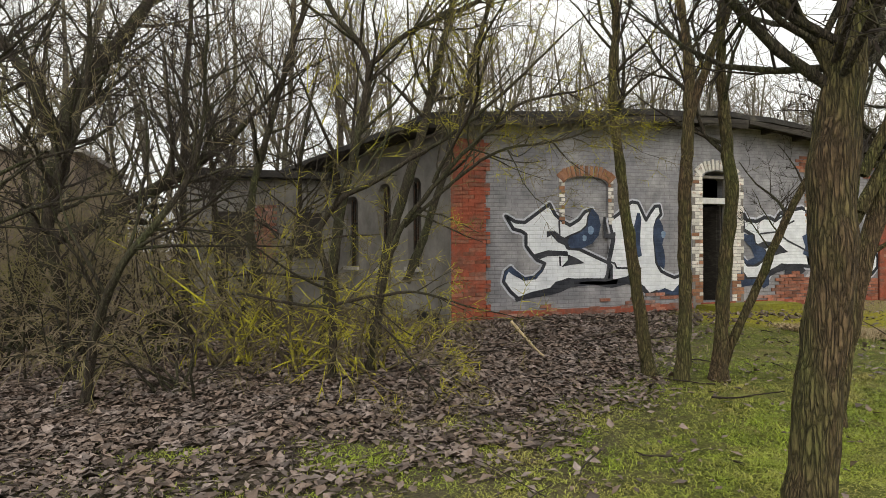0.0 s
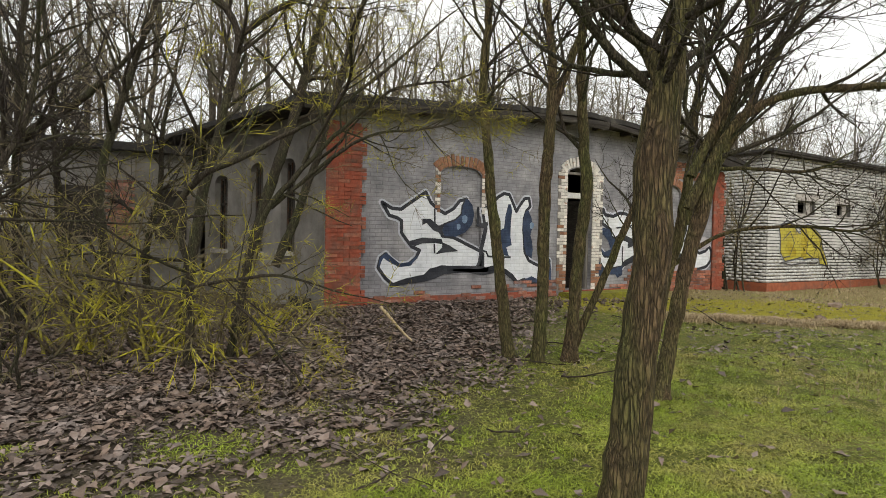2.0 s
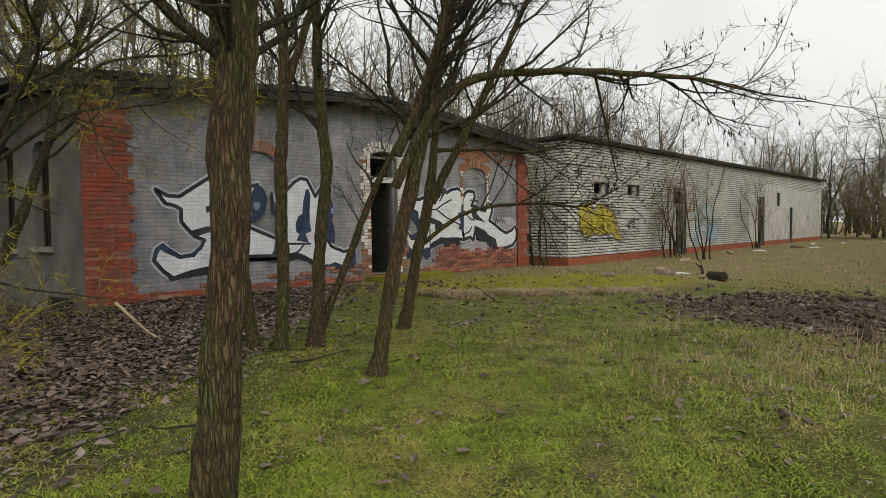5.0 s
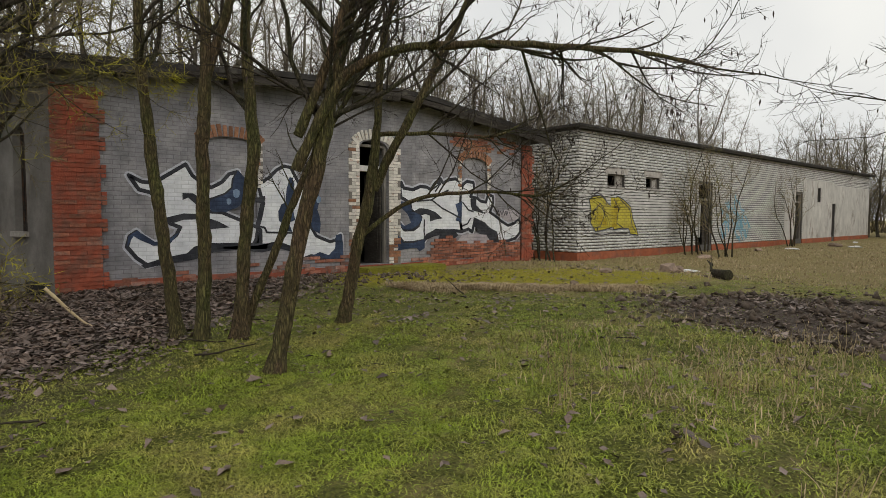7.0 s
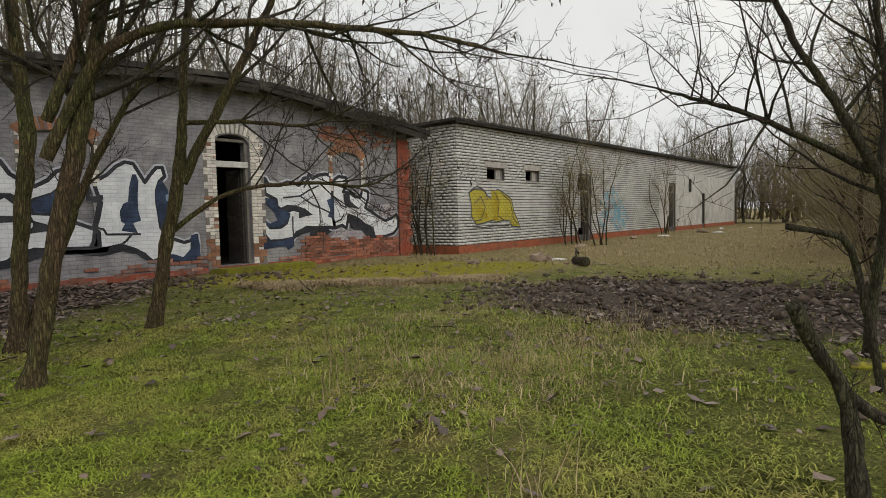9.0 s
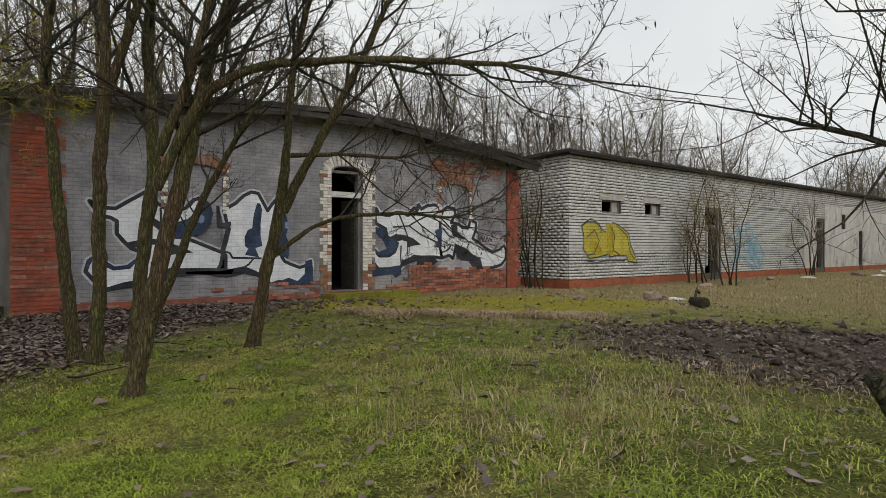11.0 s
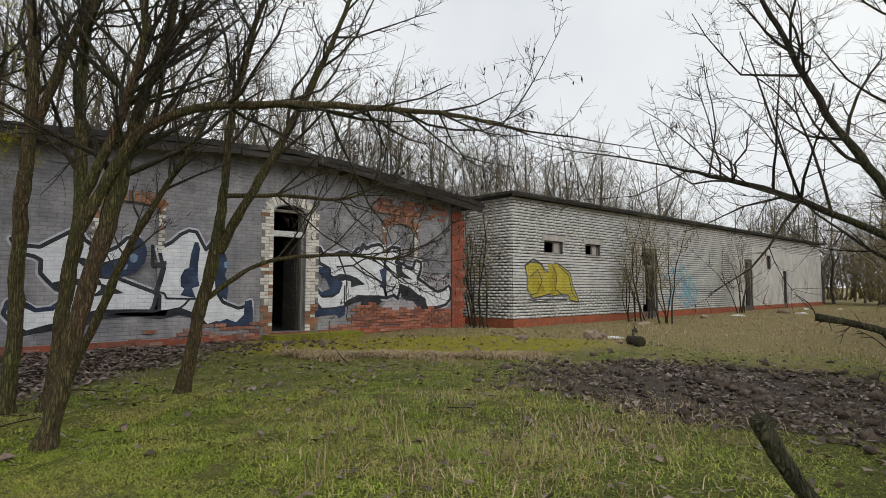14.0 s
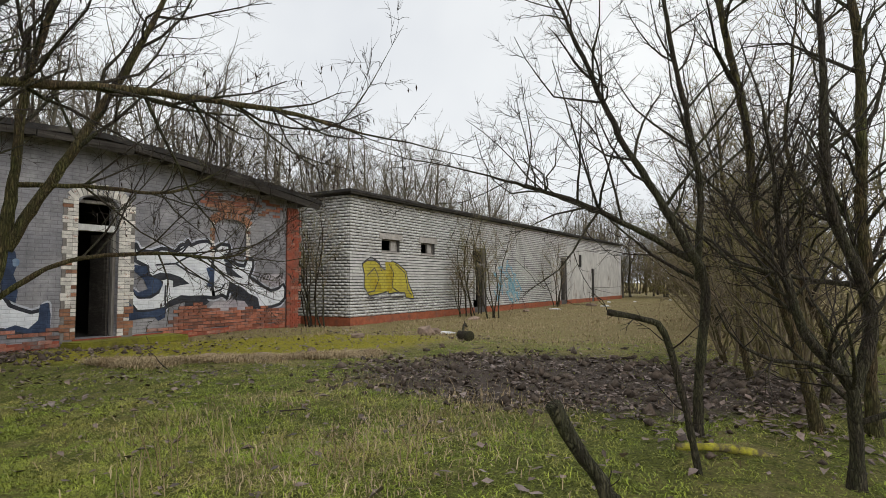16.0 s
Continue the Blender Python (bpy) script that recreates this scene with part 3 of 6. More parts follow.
def piers():
    for name, x0, x1, top in (("corner_pier", -5.9, -5.19, 3.5), ("corner_pier", 5.47, 5.92, 3.42)):
        bm = bmesh.new()
        box(bm, (x0 + 0.03, -0.058, -0.3), (x1 - 0.03, -0.003, top))
        pier = part(name, bm, MAT["red_paint"], old, "red painted brick corner pier")
        rng = random.Random(11)
        z, k = -0.1, 0
        while z < top - 0.08:
            edge = 0.09 if (k // 3) % 2 else 0.0
            xs = [x0 - edge * (x0 < 0) * 0.0, x0 + (x1 - x0) * (0.5 if k % 2 else 0.33), x0 + (x1 - x0) * (1.0 if k % 2 else 0.67), x1 + edge]
            for a, b in zip(xs, xs[1:]):
                if b - a > 0.04:
                    bm = bmesh.new()
                    box(bm, (a + 0.005, -0.075 + rng.uniform(0, 0.008), z + 0.005), (b - 0.005, -0.04, z + 0.07), 0.003, rng)
                    part("brick", bm, MAT["red_paint"] if rng.random() < 0.7 else MAT["red_brick"], pier)
            z += 0.077
            k += 1


def arch_bricks(parent, cx, half, spring, rise, depth, mat, count, thick=0.03, length=0.24, extra=0.0):
    """Bricks on edge round the head of an opening."""
    rng = random.Random(int(cx * 10))
    for i in range(count):
        t = math.pi * (0.02 + 0.96 * (i + 0.5) / count)
        px, pz = cx - (half + extra) * math.cos(t), spring + rise * math.sin(t)
        nx, nz = -math.cos(t) * 0.55, math.sin(t) + 0.35
        k = math.hypot(nx, nz)
        bm = bmesh.new()
        w = math.pi * half * 0.75 / count
        box(bm, (-w / 2 + 0.004, -thick, 0), (w / 2 - 0.004, 0.02, length * rng.uniform(0.85, 1.0)), 0.003, rng)
        bm.transform(Matrix.Translation((px, 0, pz)) @ Matrix.Rotation(math.atan2(nx / k, nz / k), 4, "Y"))
        part("brick", bm, mat, parent)


def door_and_windows():
    rng = random.Random(5)
    bm = bmesh.new()
    box(bm, (-0.27, -0.012, 0.15), (-0.002, -0.002, 3.0))
    box(bm, (0.822, -0.012, 0.15), (1.16, -0.002, 3.0))
    surround = part("door_surround", bm, MAT["mortar"], old, "toothed surround of whitewashed bricks round the doorway")
    z, k = 0.2, 0
    while z < 3.0:
        tooth = 0.09 if (k // 2) % 2 else 0.0
        for a, b in ((-0.2 - tooth, -0.1), (-0.095, 0.0), (0.822, 0.95), (0.955, 1.07 + tooth)):
            bm = bmesh.new()
            box(bm, (a, -0.022 - rng.uniform(0, 0.006), z + 0.005), (b, -0.006, z + 0.07), 0.003, rng)
            part("brick", bm, MAT["orange_brick"] if rng.random() < (0.75 if z < 0.75 else 0.06) else MAT["white_quoin"], surround)
        z += 0.077
        k += 1
    arch_bricks(surround, 0.41, 0.43, 2.96, 0.17, 0.03, MAT["white_quoin"], 13, extra=0.02)
    bm = bmesh.new()
    for lo, hi in (((0.003, 0.1, 0.2), (0.06, 0.2, 3.0)), ((0.76, 0.1, 0.2), (0.817, 0.2, 3.0)), ((0.06, 0.1, 2.96), (0.76, 0.2, 3.02))):
        box(bm, lo, hi)
    frame_ob = part("door_frame", bm, MAT["grey_wood"], old, "flaking grey wooden door frame")
    bm = bmesh.new()
    box(bm, (0.004, 0.06, 2.39), (0.815, 0.22, 2.52))
    part("transom", bm, MAT["white_wood"], frame_ob, "white painted transom rail")
    bm = bmesh.new()
    box(bm, (0.7, 0.21, 0.2), (0.745, 0.9, 2.36))
    box(bm, (0.69, 0.3, 0.55), (0.7, 0.85, 1.1))
    box(bm, (0.69, 0.3, 1.3), (0.7, 0.85, 2.2))
    part("door_leaf", bm, MAT["old_board"], frame_ob, "old dark wooden door standing open inward")
    bm = bmesh.new()
    box(bm, (-0.05, -0.05, 0.12), (0.9, 0.4, 0.198))
    part("door_sill", bm, MAT["red_paint"], old, "worn red brick threshold")
    for cx, half, spring, rise, n, zb in ((-2.935, 0.515, 2.72, 0.16, 15, 0.75), (3.64, 0.48, 2.7, 0.22, 14, 0.9)):
        bm = bmesh.new()
        box(bm, (cx - half - 0.13, -0.006, 1.9), (cx - half - 0.002, -0.001, spring + 0.1))
        jamb = bmesh.new()
        box(jamb, (cx + half + 0.002, -0.006, 1.9), (cx + half + 0.13, -0.001, spring + 0.1))
        blind = part("blind_window", bm, MAT["mortar"], old, "bricked-up arched window with an orange brick head")
        part("jamb", jamb, MAT["mortar"], blind)
        arch_bricks(blind, cx, half, spring + 0.01, rise, 0.03, MAT["orange_brick"], n, 0.02)
        z, k = 1.9, 0
        while z < spring + 0.05:
            w = 0.12 if k % 2 else 0.07
            for a, b in ((cx - half - w, cx - half), (cx + half, cx + half + w)):
                bm = bmesh.new()
                box(bm, (a, -0.018, z + 0.006), (b, -0.003, z + 0.068), 0.003, rng)
                part("brick", bm, MAT["orange_brick"] if rng.random() < 0.35 else MAT["white_quoin"], blind)
            z += 0.077
            k += 1
    # render fallen off under the eave, the bricks bare
    bm = bmesh.new()
    box(bm, (3.0, -0.004, 3.12), (4.3, -0.001, 3.3))
    scar = part("plaster_scar", bm, MAT["mortar"], old, "bare brick under the eave where render has fallen")
    for row in range(6):
        z = 3.1 + row * 0.077
        for k in range(10):
            x = 2.75 + 0.25 * k + (0.12 if row % 2 else 0)
            if z + 0.07 < roof_z(x + 0.12) - 0.16 and rng.random() < 0.95 - 0.3 * abs(x - 3.5):
                bm = bmesh.new()
                box(bm, (x, -0.014 - rng.uniform(0, 0.006), z), (x + 0.24, -0.003, z + 0.067), 0.004, rng)
                part("brick", bm, MAT["orange_brick"] if rng.random() < 0.55 else MAT["red_brick"], scar)


piers()
door_and_windows()


def bare_bricks():
    """Red bricks where paint and render have come off the foot of the wall."""
    rng = random.Random(21)
    bm_back = bmesh.new()
    box(bm_back, (-5.18, -0.02, -0.3), (-0.28, -0.002, 0.2))
    box(bm_back, (1.17, -0.02, -0.3), (5.46, -0.002, 0.2))
    foot = part("wall_foot", bm_back, MAT["red_paint"], old, "crumbling red brick foot of the wall")
    nz = np.random.default_rng(2)
    bumps = nz.uniform(-0.14, 0.1, 80)
    count, rest = 0, bmesh.new()
    for row in range(1, 11):
        z = row * A_ROW
        x = -5.15 + (0.125 if row % 2 else 0)
        while x < 5.42:
            top = 0.24 + bumps[int((x + 6) * 5) % 80]
            if 1.9 < x < 5.45:
                top = np.interp(x, (1.9, 2.1, 2.6, 3.3, 4.2, 5.45), (0.3, 0.66, 0.82, 0.6, 0.62, 0.55)) + 0.4 * bumps[int((x + 6) * 4) % 80]
            elif -2.4 < x < -0.2:
                top += 0.14
            if -0.52 < x < 1.16:
                top = -1
            if z < top and (0.2 < z or rng.random() < 0.75) and (x > 1.8 or rng.random() < 0.72):
                d = -0.028 - rng.uniform(0, 0.01)
                lo, hi = (x + 0.006, d, z + 0.006), (min(x + 0.244, 5.46), -0.004, z + A_ROW - 0.006)
                if x > 1.8 and count < 290:
                    bm = bmesh.new()
                    box(bm, lo, hi, 0.004, rng)
                    part("brick", bm, MAT["red_brick"], foot)
                    count += 1
                else:
                    box(rest, lo, hi, 0.004, rng)
            x += 0.25
    part("brickwork", rest, MAT["red_brick_mass"], foot)["kind"] = "stuff"


def doorstep():
    bm = bmesh.new()
    rng = random.Random(2)
    z = 0.19
    vs = box(bm, (-0.3, -0.85, -0.12), (1.95, -0.085, z), 0.02, rng)
    bmesh.ops.bevel(bm, geom=bm.edges[:], offset=0.03, segments=2, affect="EDGES")
    tagged(part("doorstep", bm, MAT["moss"]), "moss-covered concrete doorstep slab before the doorway", "step")


bare_bricks()
doorstep()


# ---- low wing and brown building to the west ----
def wing():
    w = thing("lean_to", "low grey lean-to with a flat dark roof behind bushes", "outbuilding")
    bm = bmesh.new()
    box(bm, (-10.95, 5.3, -0.3), (-7.32, 5.6, 3.25))
    box(bm, (-10.95, 5.6, -0.3), (-10.65, 12, 3.25))
    part("wall", bm, MAT["side_plaster"], w)
    bm = bmesh.new()
    vs = box(bm, (-11.25, 5.0, 3.27), (-7.2, 12.2, 3.45))
    part("roof", bm, MAT["tar_felt"], w)
    bm = bmesh.new()
    rng = random.Random(3)
    for r in range(18):
        for c in range(2):
            x = -9.4 + c * 0.25 + (0.12 if r % 2 else 0)
            box(bm, (x + 0.005, 5.255, 1.2 + r * 0.077), (x + 0.24, 5.297, 1.2 + r * 0.077 + 0.07), 0.004, rng)
    part("brick_patch", bm, MAT["red_brick_mass"], w, "bare red brick patch")["kind"] = "stuff"
    for a in (-10.25, -8.35):
        bm = bmesh.new()
        box(bm, (a, 5.25, 1.2), (a + 0.7, 5.298, 2.4))
        part("shutter", bm, MAT["old_board"], w)
    h = thing("brown_building", "long brown rendered building seen through bare trees", "building")
    bm = bmesh.new()
    box(bm, (-40, 14, -0.3), (-15.5, 22, 5.0))
    part("wall", bm, MAT["brown_plaster"], h)
    bm = bmesh.new()
    box(bm, (-40.3, 13.7, 5.02), (-15.2, 22.3, 5.2))
    part("roof", bm, MAT["concrete"], h)
    # windows as flat boxes in the colour of interior shade
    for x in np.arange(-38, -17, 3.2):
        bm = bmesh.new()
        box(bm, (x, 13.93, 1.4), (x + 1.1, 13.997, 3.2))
        part("window", bm, MAT["interior_shade"], h)


wing()

# ---- the white brick building ----
white = thing("white_brick_building", "long low white brick building with red plinth and flat roof", "building")
BX, BT, BP = 7.975, 4.08, 0.19
OPEN_B = ((9.61, 10.6, 2.31, 2.73), (12, 12.91, 2.32, 2.73), (16.03, 17.22, 0.19, 2.69), (26.69, 27.75, 0.2, 2.56), (30.04, 30.57, 2.2, 2.95), (32.63, 33.2, 0.25, 2.12))
white.location = (0, -0.09, -0.006)
white.scale = (1.015, 1, 1.03)


def white_walls():
    bm = bmesh.new()
    cuts = sorted({BX + 0.04, 40.3} | {v for o in OPEN_B for v in o[:2]})
    for a, b in zip(cuts, cuts[1:]):
        o = [q for q in OPEN_B if q[0] <= (a + b) / 2 <= q[1]]
        if o:
            if o[0][2] > 0.3:
                box(bm, (a, 0.02, -0.3), (b, 0.3, o[0][2]))
            else:
                box(bm, (a, 0.02, -0.3), (b, 0.3, o[0][2] - 0.002))
            box(bm, (a, 0.02, o[0][3]), (b, 0.3, BT))
        else:
            box(bm, (a, 0.02, -0.3), (b, 0.3, BT))
    box(bm, (BX + 0.04, 0.3, -0.3), (BX + 0.3, 9.0, BT))
    box(bm, (BX + 0.3, 8.7, -0.3), (40.3, 9.0, BT))
    box(bm, (40.0, 0.3, -0.3), (40.3, 8.7, BT))
    wall = part("wall", bm, MAT["mortar_dark"], white, "white sand-lime brick wall with dark joints")
    # unseen wall and floor added inside, near-black to stand in for room shade
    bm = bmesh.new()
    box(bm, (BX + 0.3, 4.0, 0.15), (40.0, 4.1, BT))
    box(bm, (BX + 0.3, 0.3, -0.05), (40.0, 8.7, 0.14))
    part("inner_light_blocker", bm, MAT["interior_shade"], white)
    bm = bmesh.new()
    a = BX - 0.015
    for x0, x1 in ((a, OPEN_B[2][0]), (OPEN_B[2][1], OPEN_B[3][0]), (OPEN_B[3][1], OPEN_B[5][0]), (OPEN_B[5][1], 40.3)):
        box(bm, (x0, -0.035, -0.3), (x1, 0.018, BP - 0.004))
    box(bm, (a, 0.0181, -0.3), (BX + 0.038, 9.0, BP - 0.004))
    part("plinth", bm, MAT["plinth_red"], white, "rust red painted plinth")
    # bricks: near ones one by one, the rest joined
    rng = random.Random(31)
    protos = {}
    nr, verts, faces, count = np.random.default_rng(6), [], [], 0
    quad = np.array(((0, 2, 3, 1), (0, 1, 5, 4), (2, 6, 7, 3), (0, 4, 6, 2), (1, 3, 7, 5), (4, 5, 7, 6)))

    def proto(length):
        key = round(length, 2)
        if key not in protos:
            bm = bmesh.new()
            box(bm, (0, 0, 0), (length, 0.028, B_ROW - 0.025), 0.002, rng)
            me = bpy.data.meshes.new("brick")
            bm.to_mesh(me)
            bm.free()
            me.materials.append(MAT["white_brick"])
            protos[key] = me
        return protos[key]
    rows = int((BT - BP) / B_ROW)
    for r in range(rows):
        z = BP + r * B_ROW
        x = BX + (0.0 if r % 2 else -B_LEN / 2)
        while x < 40.2:
            x0, x1 = max(x, BX) + 0.0035, min(x + B_LEN, 40.3) - 0.0035
            blocked = any(o[0] - 0.02 < x1 and x0 < o[1] + 0.02 and o[2] - 0.06 < z + 0.05 and z + 0.03 < o[3] + (0.2 if o[1] < 13.5 else 0.05) for o in OPEN_B)
            if blocked:
                for o in OPEN_B:
                    if o[2] - 0.06 < z + 0.05 and z + 0.03 < o[3] + 0.2:
                        if x0 < o[0] - 0.02 < x1:
                            x1, blocked = o[0] - 0.03, False
                        elif x0 < o[1] + 0.02 < x1:
                            x0, blocked = o[1] + 0.03, False
            if not blocked and x1 - x0 > 0.03:
                y = rng.uniform(-0.004, 0.004)
                if x < 14.2 and 1.0 < z < 2.4 and count < 298:
                    ob = new("brick", proto(x1 - x0))
                    ob.location, ob.parent = (x0, -0.006 + y, z + 0.0125), wall
                    count += 1
                else:
                    b = len(verts) * 8
                    verts.append([((x1 if i & 1 else x0), (0.03 if i & 2 else -0.006 + y), z + (B_ROW - 0.0125 if i & 4 else 0.0125)) for i in range(8)])
                    faces.append(quad + b)
            x += B_LEN
        y = 0.0 if r % 2 == 0 else -0.125
        while y < 6.0:
            b = len(verts) * 8
            verts.append([((BX + 0.05 if i & 1 else BX), (y + B_LEN - 0.0035 if i & 2 else max(y, 0.034) + 0.0035), z + (B_ROW - 0.0125 if i & 4 else 0.0125)) for i in range(8)])
            faces.append(quad + b)
            y += B_LEN
    v = np.array(verts).reshape(-1, 3)
    me = mesh_of("brickwork", v + nr.normal(0, 0.0012, v.shape), np.concatenate(faces))
    link("brickwork", me, MAT["white_brick_mass"], wall)["kind"] = "stuff"


def white_fittings():
    bm = bmesh.new()
    vs = box(bm, (BX - 0.3, -0.28, BT + 0.002), (40.6, 9.3, BT + 0.075))
    roof = part("roof", bm, MAT["tar_felt"], white, "thin dark felt roof edge")
    bm = bmesh.new()
    box(bm, (BX - 0.26, -0.25, BT - 0.06), (40.5, -0.22, BT))
    part("fascia_board", bm, MAT["old_board"], roof)
    for a, b, z0, z1 in OPEN_B[:2]:
        bm = bmesh.new()
        box(bm, (a - 0.16, -0.03, z1 + 0.002), (b + 0.16, 0.018, z1 + 0.2))
        part("lintel", bm, MAT["concrete"], white, "pale concrete lintel")
        bm = bmesh.new()
        for lo, hi in (((a, 0.1, z0), (a + 0.05, 0.16, z1)), ((b - 0.05, 0.1, z0), (b, 0.16, z1)), ((a + 0.05, 0.1, z0), (b - 0.05, 0.16, z0 + 0.05)), ((a + 0.05, 0.1, z1 - 0.04), (b - 0.05, 0.16, z1)), ((b - 0.4, 0.1, z0 + 0.05), (b - 0.35, 0.16, z1 - 0.04))):
            box(bm, lo, hi)
        win = part("window", bm, MAT["grey_wood"], white, "small glassless window opening with a grey frame")
        bm = bmesh.new()
        box(bm, (b - 0.34, 0.12, z0 + 0.05), (b - 0.06, 0.13, z1 - 0.04))
        part("pane", bm, MAT["concrete"], win, "dusty pale pane")
        bm = bmesh.new()
        box(bm, (a - 0.04, -0.04, z0 - 0.05), (b + 0.04, 0.14, z0 - 0.002))
        part("window_sill", bm, MAT["concrete"], win)
    for a, b, z0, z1, tr in ((*OPEN_B[2], 2.0), (*OPEN_B[3], 2.1)):
        bm = bmesh.new()
        for lo, hi in (((a, 0.08, z0), (a + 0.07, 0.2, z1)), ((b - 0.07, 0.08, z0), (b, 0.2, z1)), ((a + 0.07, 0.08, tr), (b - 0.07, 0.2, tr + 0.08)), ((a + 0.07, 0.08, z1 - 0.06), (b - 0.07, 0.2, z1))):
            box(bm, lo, hi)
        fr = part("door_frame", bm, MAT["grey_wood"], white, "weathered grey door frame with a transom")
        bm = bmesh.new()
        box(bm, (a + 0.58, 0.12, z0), (b - 0.072, 0.17, tr - 0.002))
        part("door_leaf", bm, MAT["old_board"], fr, "half-open dark wooden door")
        bm = bmesh.new()
        box(bm, (a + 0.3, 0.1, z0 + 0.3), (a + 0.36, 0.18, tr - 0.001))
        part("door_post", bm, MAT["white_wood"], fr)
    for x0, x1, z0, z1 in ((25.16, 26.67, BP, 2.72), (27.77, 30.02, BP, 3.35), (30.02, 30.59, BP, 2.18), (30.02, 30.59, 2.97, 3.35), (30.59, 32.61, BP, 3.35), (33.22, 40.2, BP, 3.2), (32.61, 33.22, 2.14, 3.3)):
        bm = bmesh.new()
        box(bm, (x0, -0.022, z0), (x1, -0.012, z1))
        part("render_coat", bm, MAT["grey_render"], white, "flaking grey render over brick")


white_walls()
white_fittings()


# ---- stems of the near trees and branches: x, y, z, radius ----
axis_locust_near = [(-7.14, -8.22, -0.11, 0.113), (-7.06, -8.26, 0.71, 0.095), (-7.03, -8.28, 1.32, 0.091), (-7.01, -8.27, 1.85, 0.1), (-6.95, -8.31, 2.29, 0.068), (-6.9, -8.35, 2.69, 0.054), (-6.82, -8.4, 3.36, 0.036)]
axis_locust_near_b = [(-7.01, -8.27, 1.83, 0.048), (-7.01, -8.27, 2.21, 0.038), (-7.09, -8.18, 2.43, 0.033), (-7.23, -8.04, 2.68, 0.021)]
axis_t1 = [(-5.29, -4.91, -0.04, 0.0743), (-5.37, -4.81, 0.93, 0.0644), (-5.44, -4.71, 1.9, 0.0594), (-5.5, -4.63, 3.07, 0.0495), (-5.48, -4.62, 4.04, 0.0446), (-5.55, -4.52, 5.33, 0.0297)]
axis_t2 = [(-5.18, -5.22, -0.08, 0.0736), (-5.14, -5.23, 1.2, 0.0638), (-5.08, -5.25, 2.4, 0.0638), (-5.05, -5.25, 3.35, 0.0491), (-5.11, -5.15, 4.36, 0.0393), (-5.12, -5.11, 5.56, 0.0245)]
axis_t2b = [(-5.07, -5.25, 2.72, 0.0491), (-4.92, -5.36, 3.35, 0.0442), (-4.67, -5.57, 4.17, 0.0344), (-4.42, -5.76, 5.24, 0.0196)]
axis_t3 = [(-4.83, -5.38, 0.08, 0.0794), (-4.78, -5.36, 0.95, 0.0654), (-4.68, -5.35, 2.11, 0.0654), (-4.67, -5.26, 3.33, 0.0514), (-4.62, -5.26, 4.07, 0.042), (-4.45, -5.3, 5.28, 0.028)]
axis_t4 = [(-4.73, -5.35, 0.2, 0.0467), (-4.46, -5.52, 1.01, 0.042), (-4.19, -5.68, 1.75, 0.0374), (-3.92, -5.86, 2.36, 0.028), (-3.66, -6.03, 2.91, 0.0187)]
axis_te = [(-5.04, -6.81, 0.14, 0.0687), (-4.86, -6.89, 1.08, 0.0641), (-4.73, -6.94, 1.71, 0.0687), (-4.58, -7.01, 2.53, 0.0504), (-4.41, -7.09, 3.26, 0.0412), (-4.18, -7.2, 4.29, 0.0229)]
axis_te_b = [(-4.9, -6.9, 1.7, 0.0458), (-4.63, -7.11, 2.38, 0.0412), (-4.4, -7.27, 2.59, 0.0385), (-4.1, -7.5, 2.72, 0.0366), (-3.55, -7.89, 2.75, 0.0321), (-2.92, -8.33, 2.75, 0.0247), (-2.42, -8.69, 2.71, 0.0183), (-1.95, -9.02, 2.61, 0.0092)]
axis_te_c = [(-4.89, -6.91, 1.98, 0.0412), (-4.64, -7.11, 2.8, 0.0366), (-4.54, -7.2, 3.34, 0.0321), (-4.63, -7.15, 3.86, 0.0229)]
axis_td = [(-3.62, -5.48, 0.1, 0.0766), (-3.5, -5.59, 1.0, 0.0676), (-3.36, -5.71, 1.63, 0.0676), (-3.29, -5.79, 2.46, 0.0451), (-3.24, -5.84, 3.25, 0.0406), (-3.01, -6.04, 4.46, 0.027), (-2.77, -6.24, 5.45, 0.018)]
axis_td_b = [(-3.36, -5.71, 1.63, 0.0541), (-2.95, -6.02, 2.63, 0.0496), (-2.7, -6.22, 3.27, 0.0406), (-2.45, -6.41, 3.88, 0.0315), (-2.2, -6.62, 4.67, 0.0225), (-2.02, -6.78, 5.67, 0.0135)]
axis_td_c = [(-3.48, -5.61, 1.1, 0.0315), (-2.92, -6.02, 1.54, 0.0234), (-2.27, -6.47, 1.6, 0.0198), (-1.73, -6.86, 1.57, 0.0144), (-1.5, -7.04, 1.71, 0.0072)]
axis_td_d = [(-3.31, -5.76, 2.26, 0.027), (-2.84, -6.1, 2.31, 0.0225), (-2.19, -6.56, 2.29, 0.0162), (-1.82, -6.83, 2.5, 0.0072)]
axis_r1 = [(-0.64, -11.47, -0.1, 0.0449), (-0.66, -11.53, 0.63, 0.0386), (-0.69, -11.55, 1.28, 0.0386), (-0.77, -11.45, 1.55, 0.0355), (-1.06, -11.07, 2.37, 0.0261), (-1.24, -10.86, 2.93, 0.0198), (-1.42, -10.65, 3.51, 0.0125), (-1.53, -10.5, 3.84, 0.0073)]
axis_r1_b = [(-0.74, -11.49, 1.48, 0.0313), (-0.97, -11.15, 1.71, 0.0251), (-1.58, -10.77, 1.94, 0.0188), (-1.95, -10.57, 2.01, 0.0125), (-2.37, -10.47, 2.03, 0.0063)]
axis_r1_c = [(-0.69, -11.55, 1.28, 0.0292), (-0.72, -11.59, 2.05, 0.0261), (-0.88, -11.45, 3.06, 0.0198), (-0.97, -11.39, 3.84, 0.0125)]
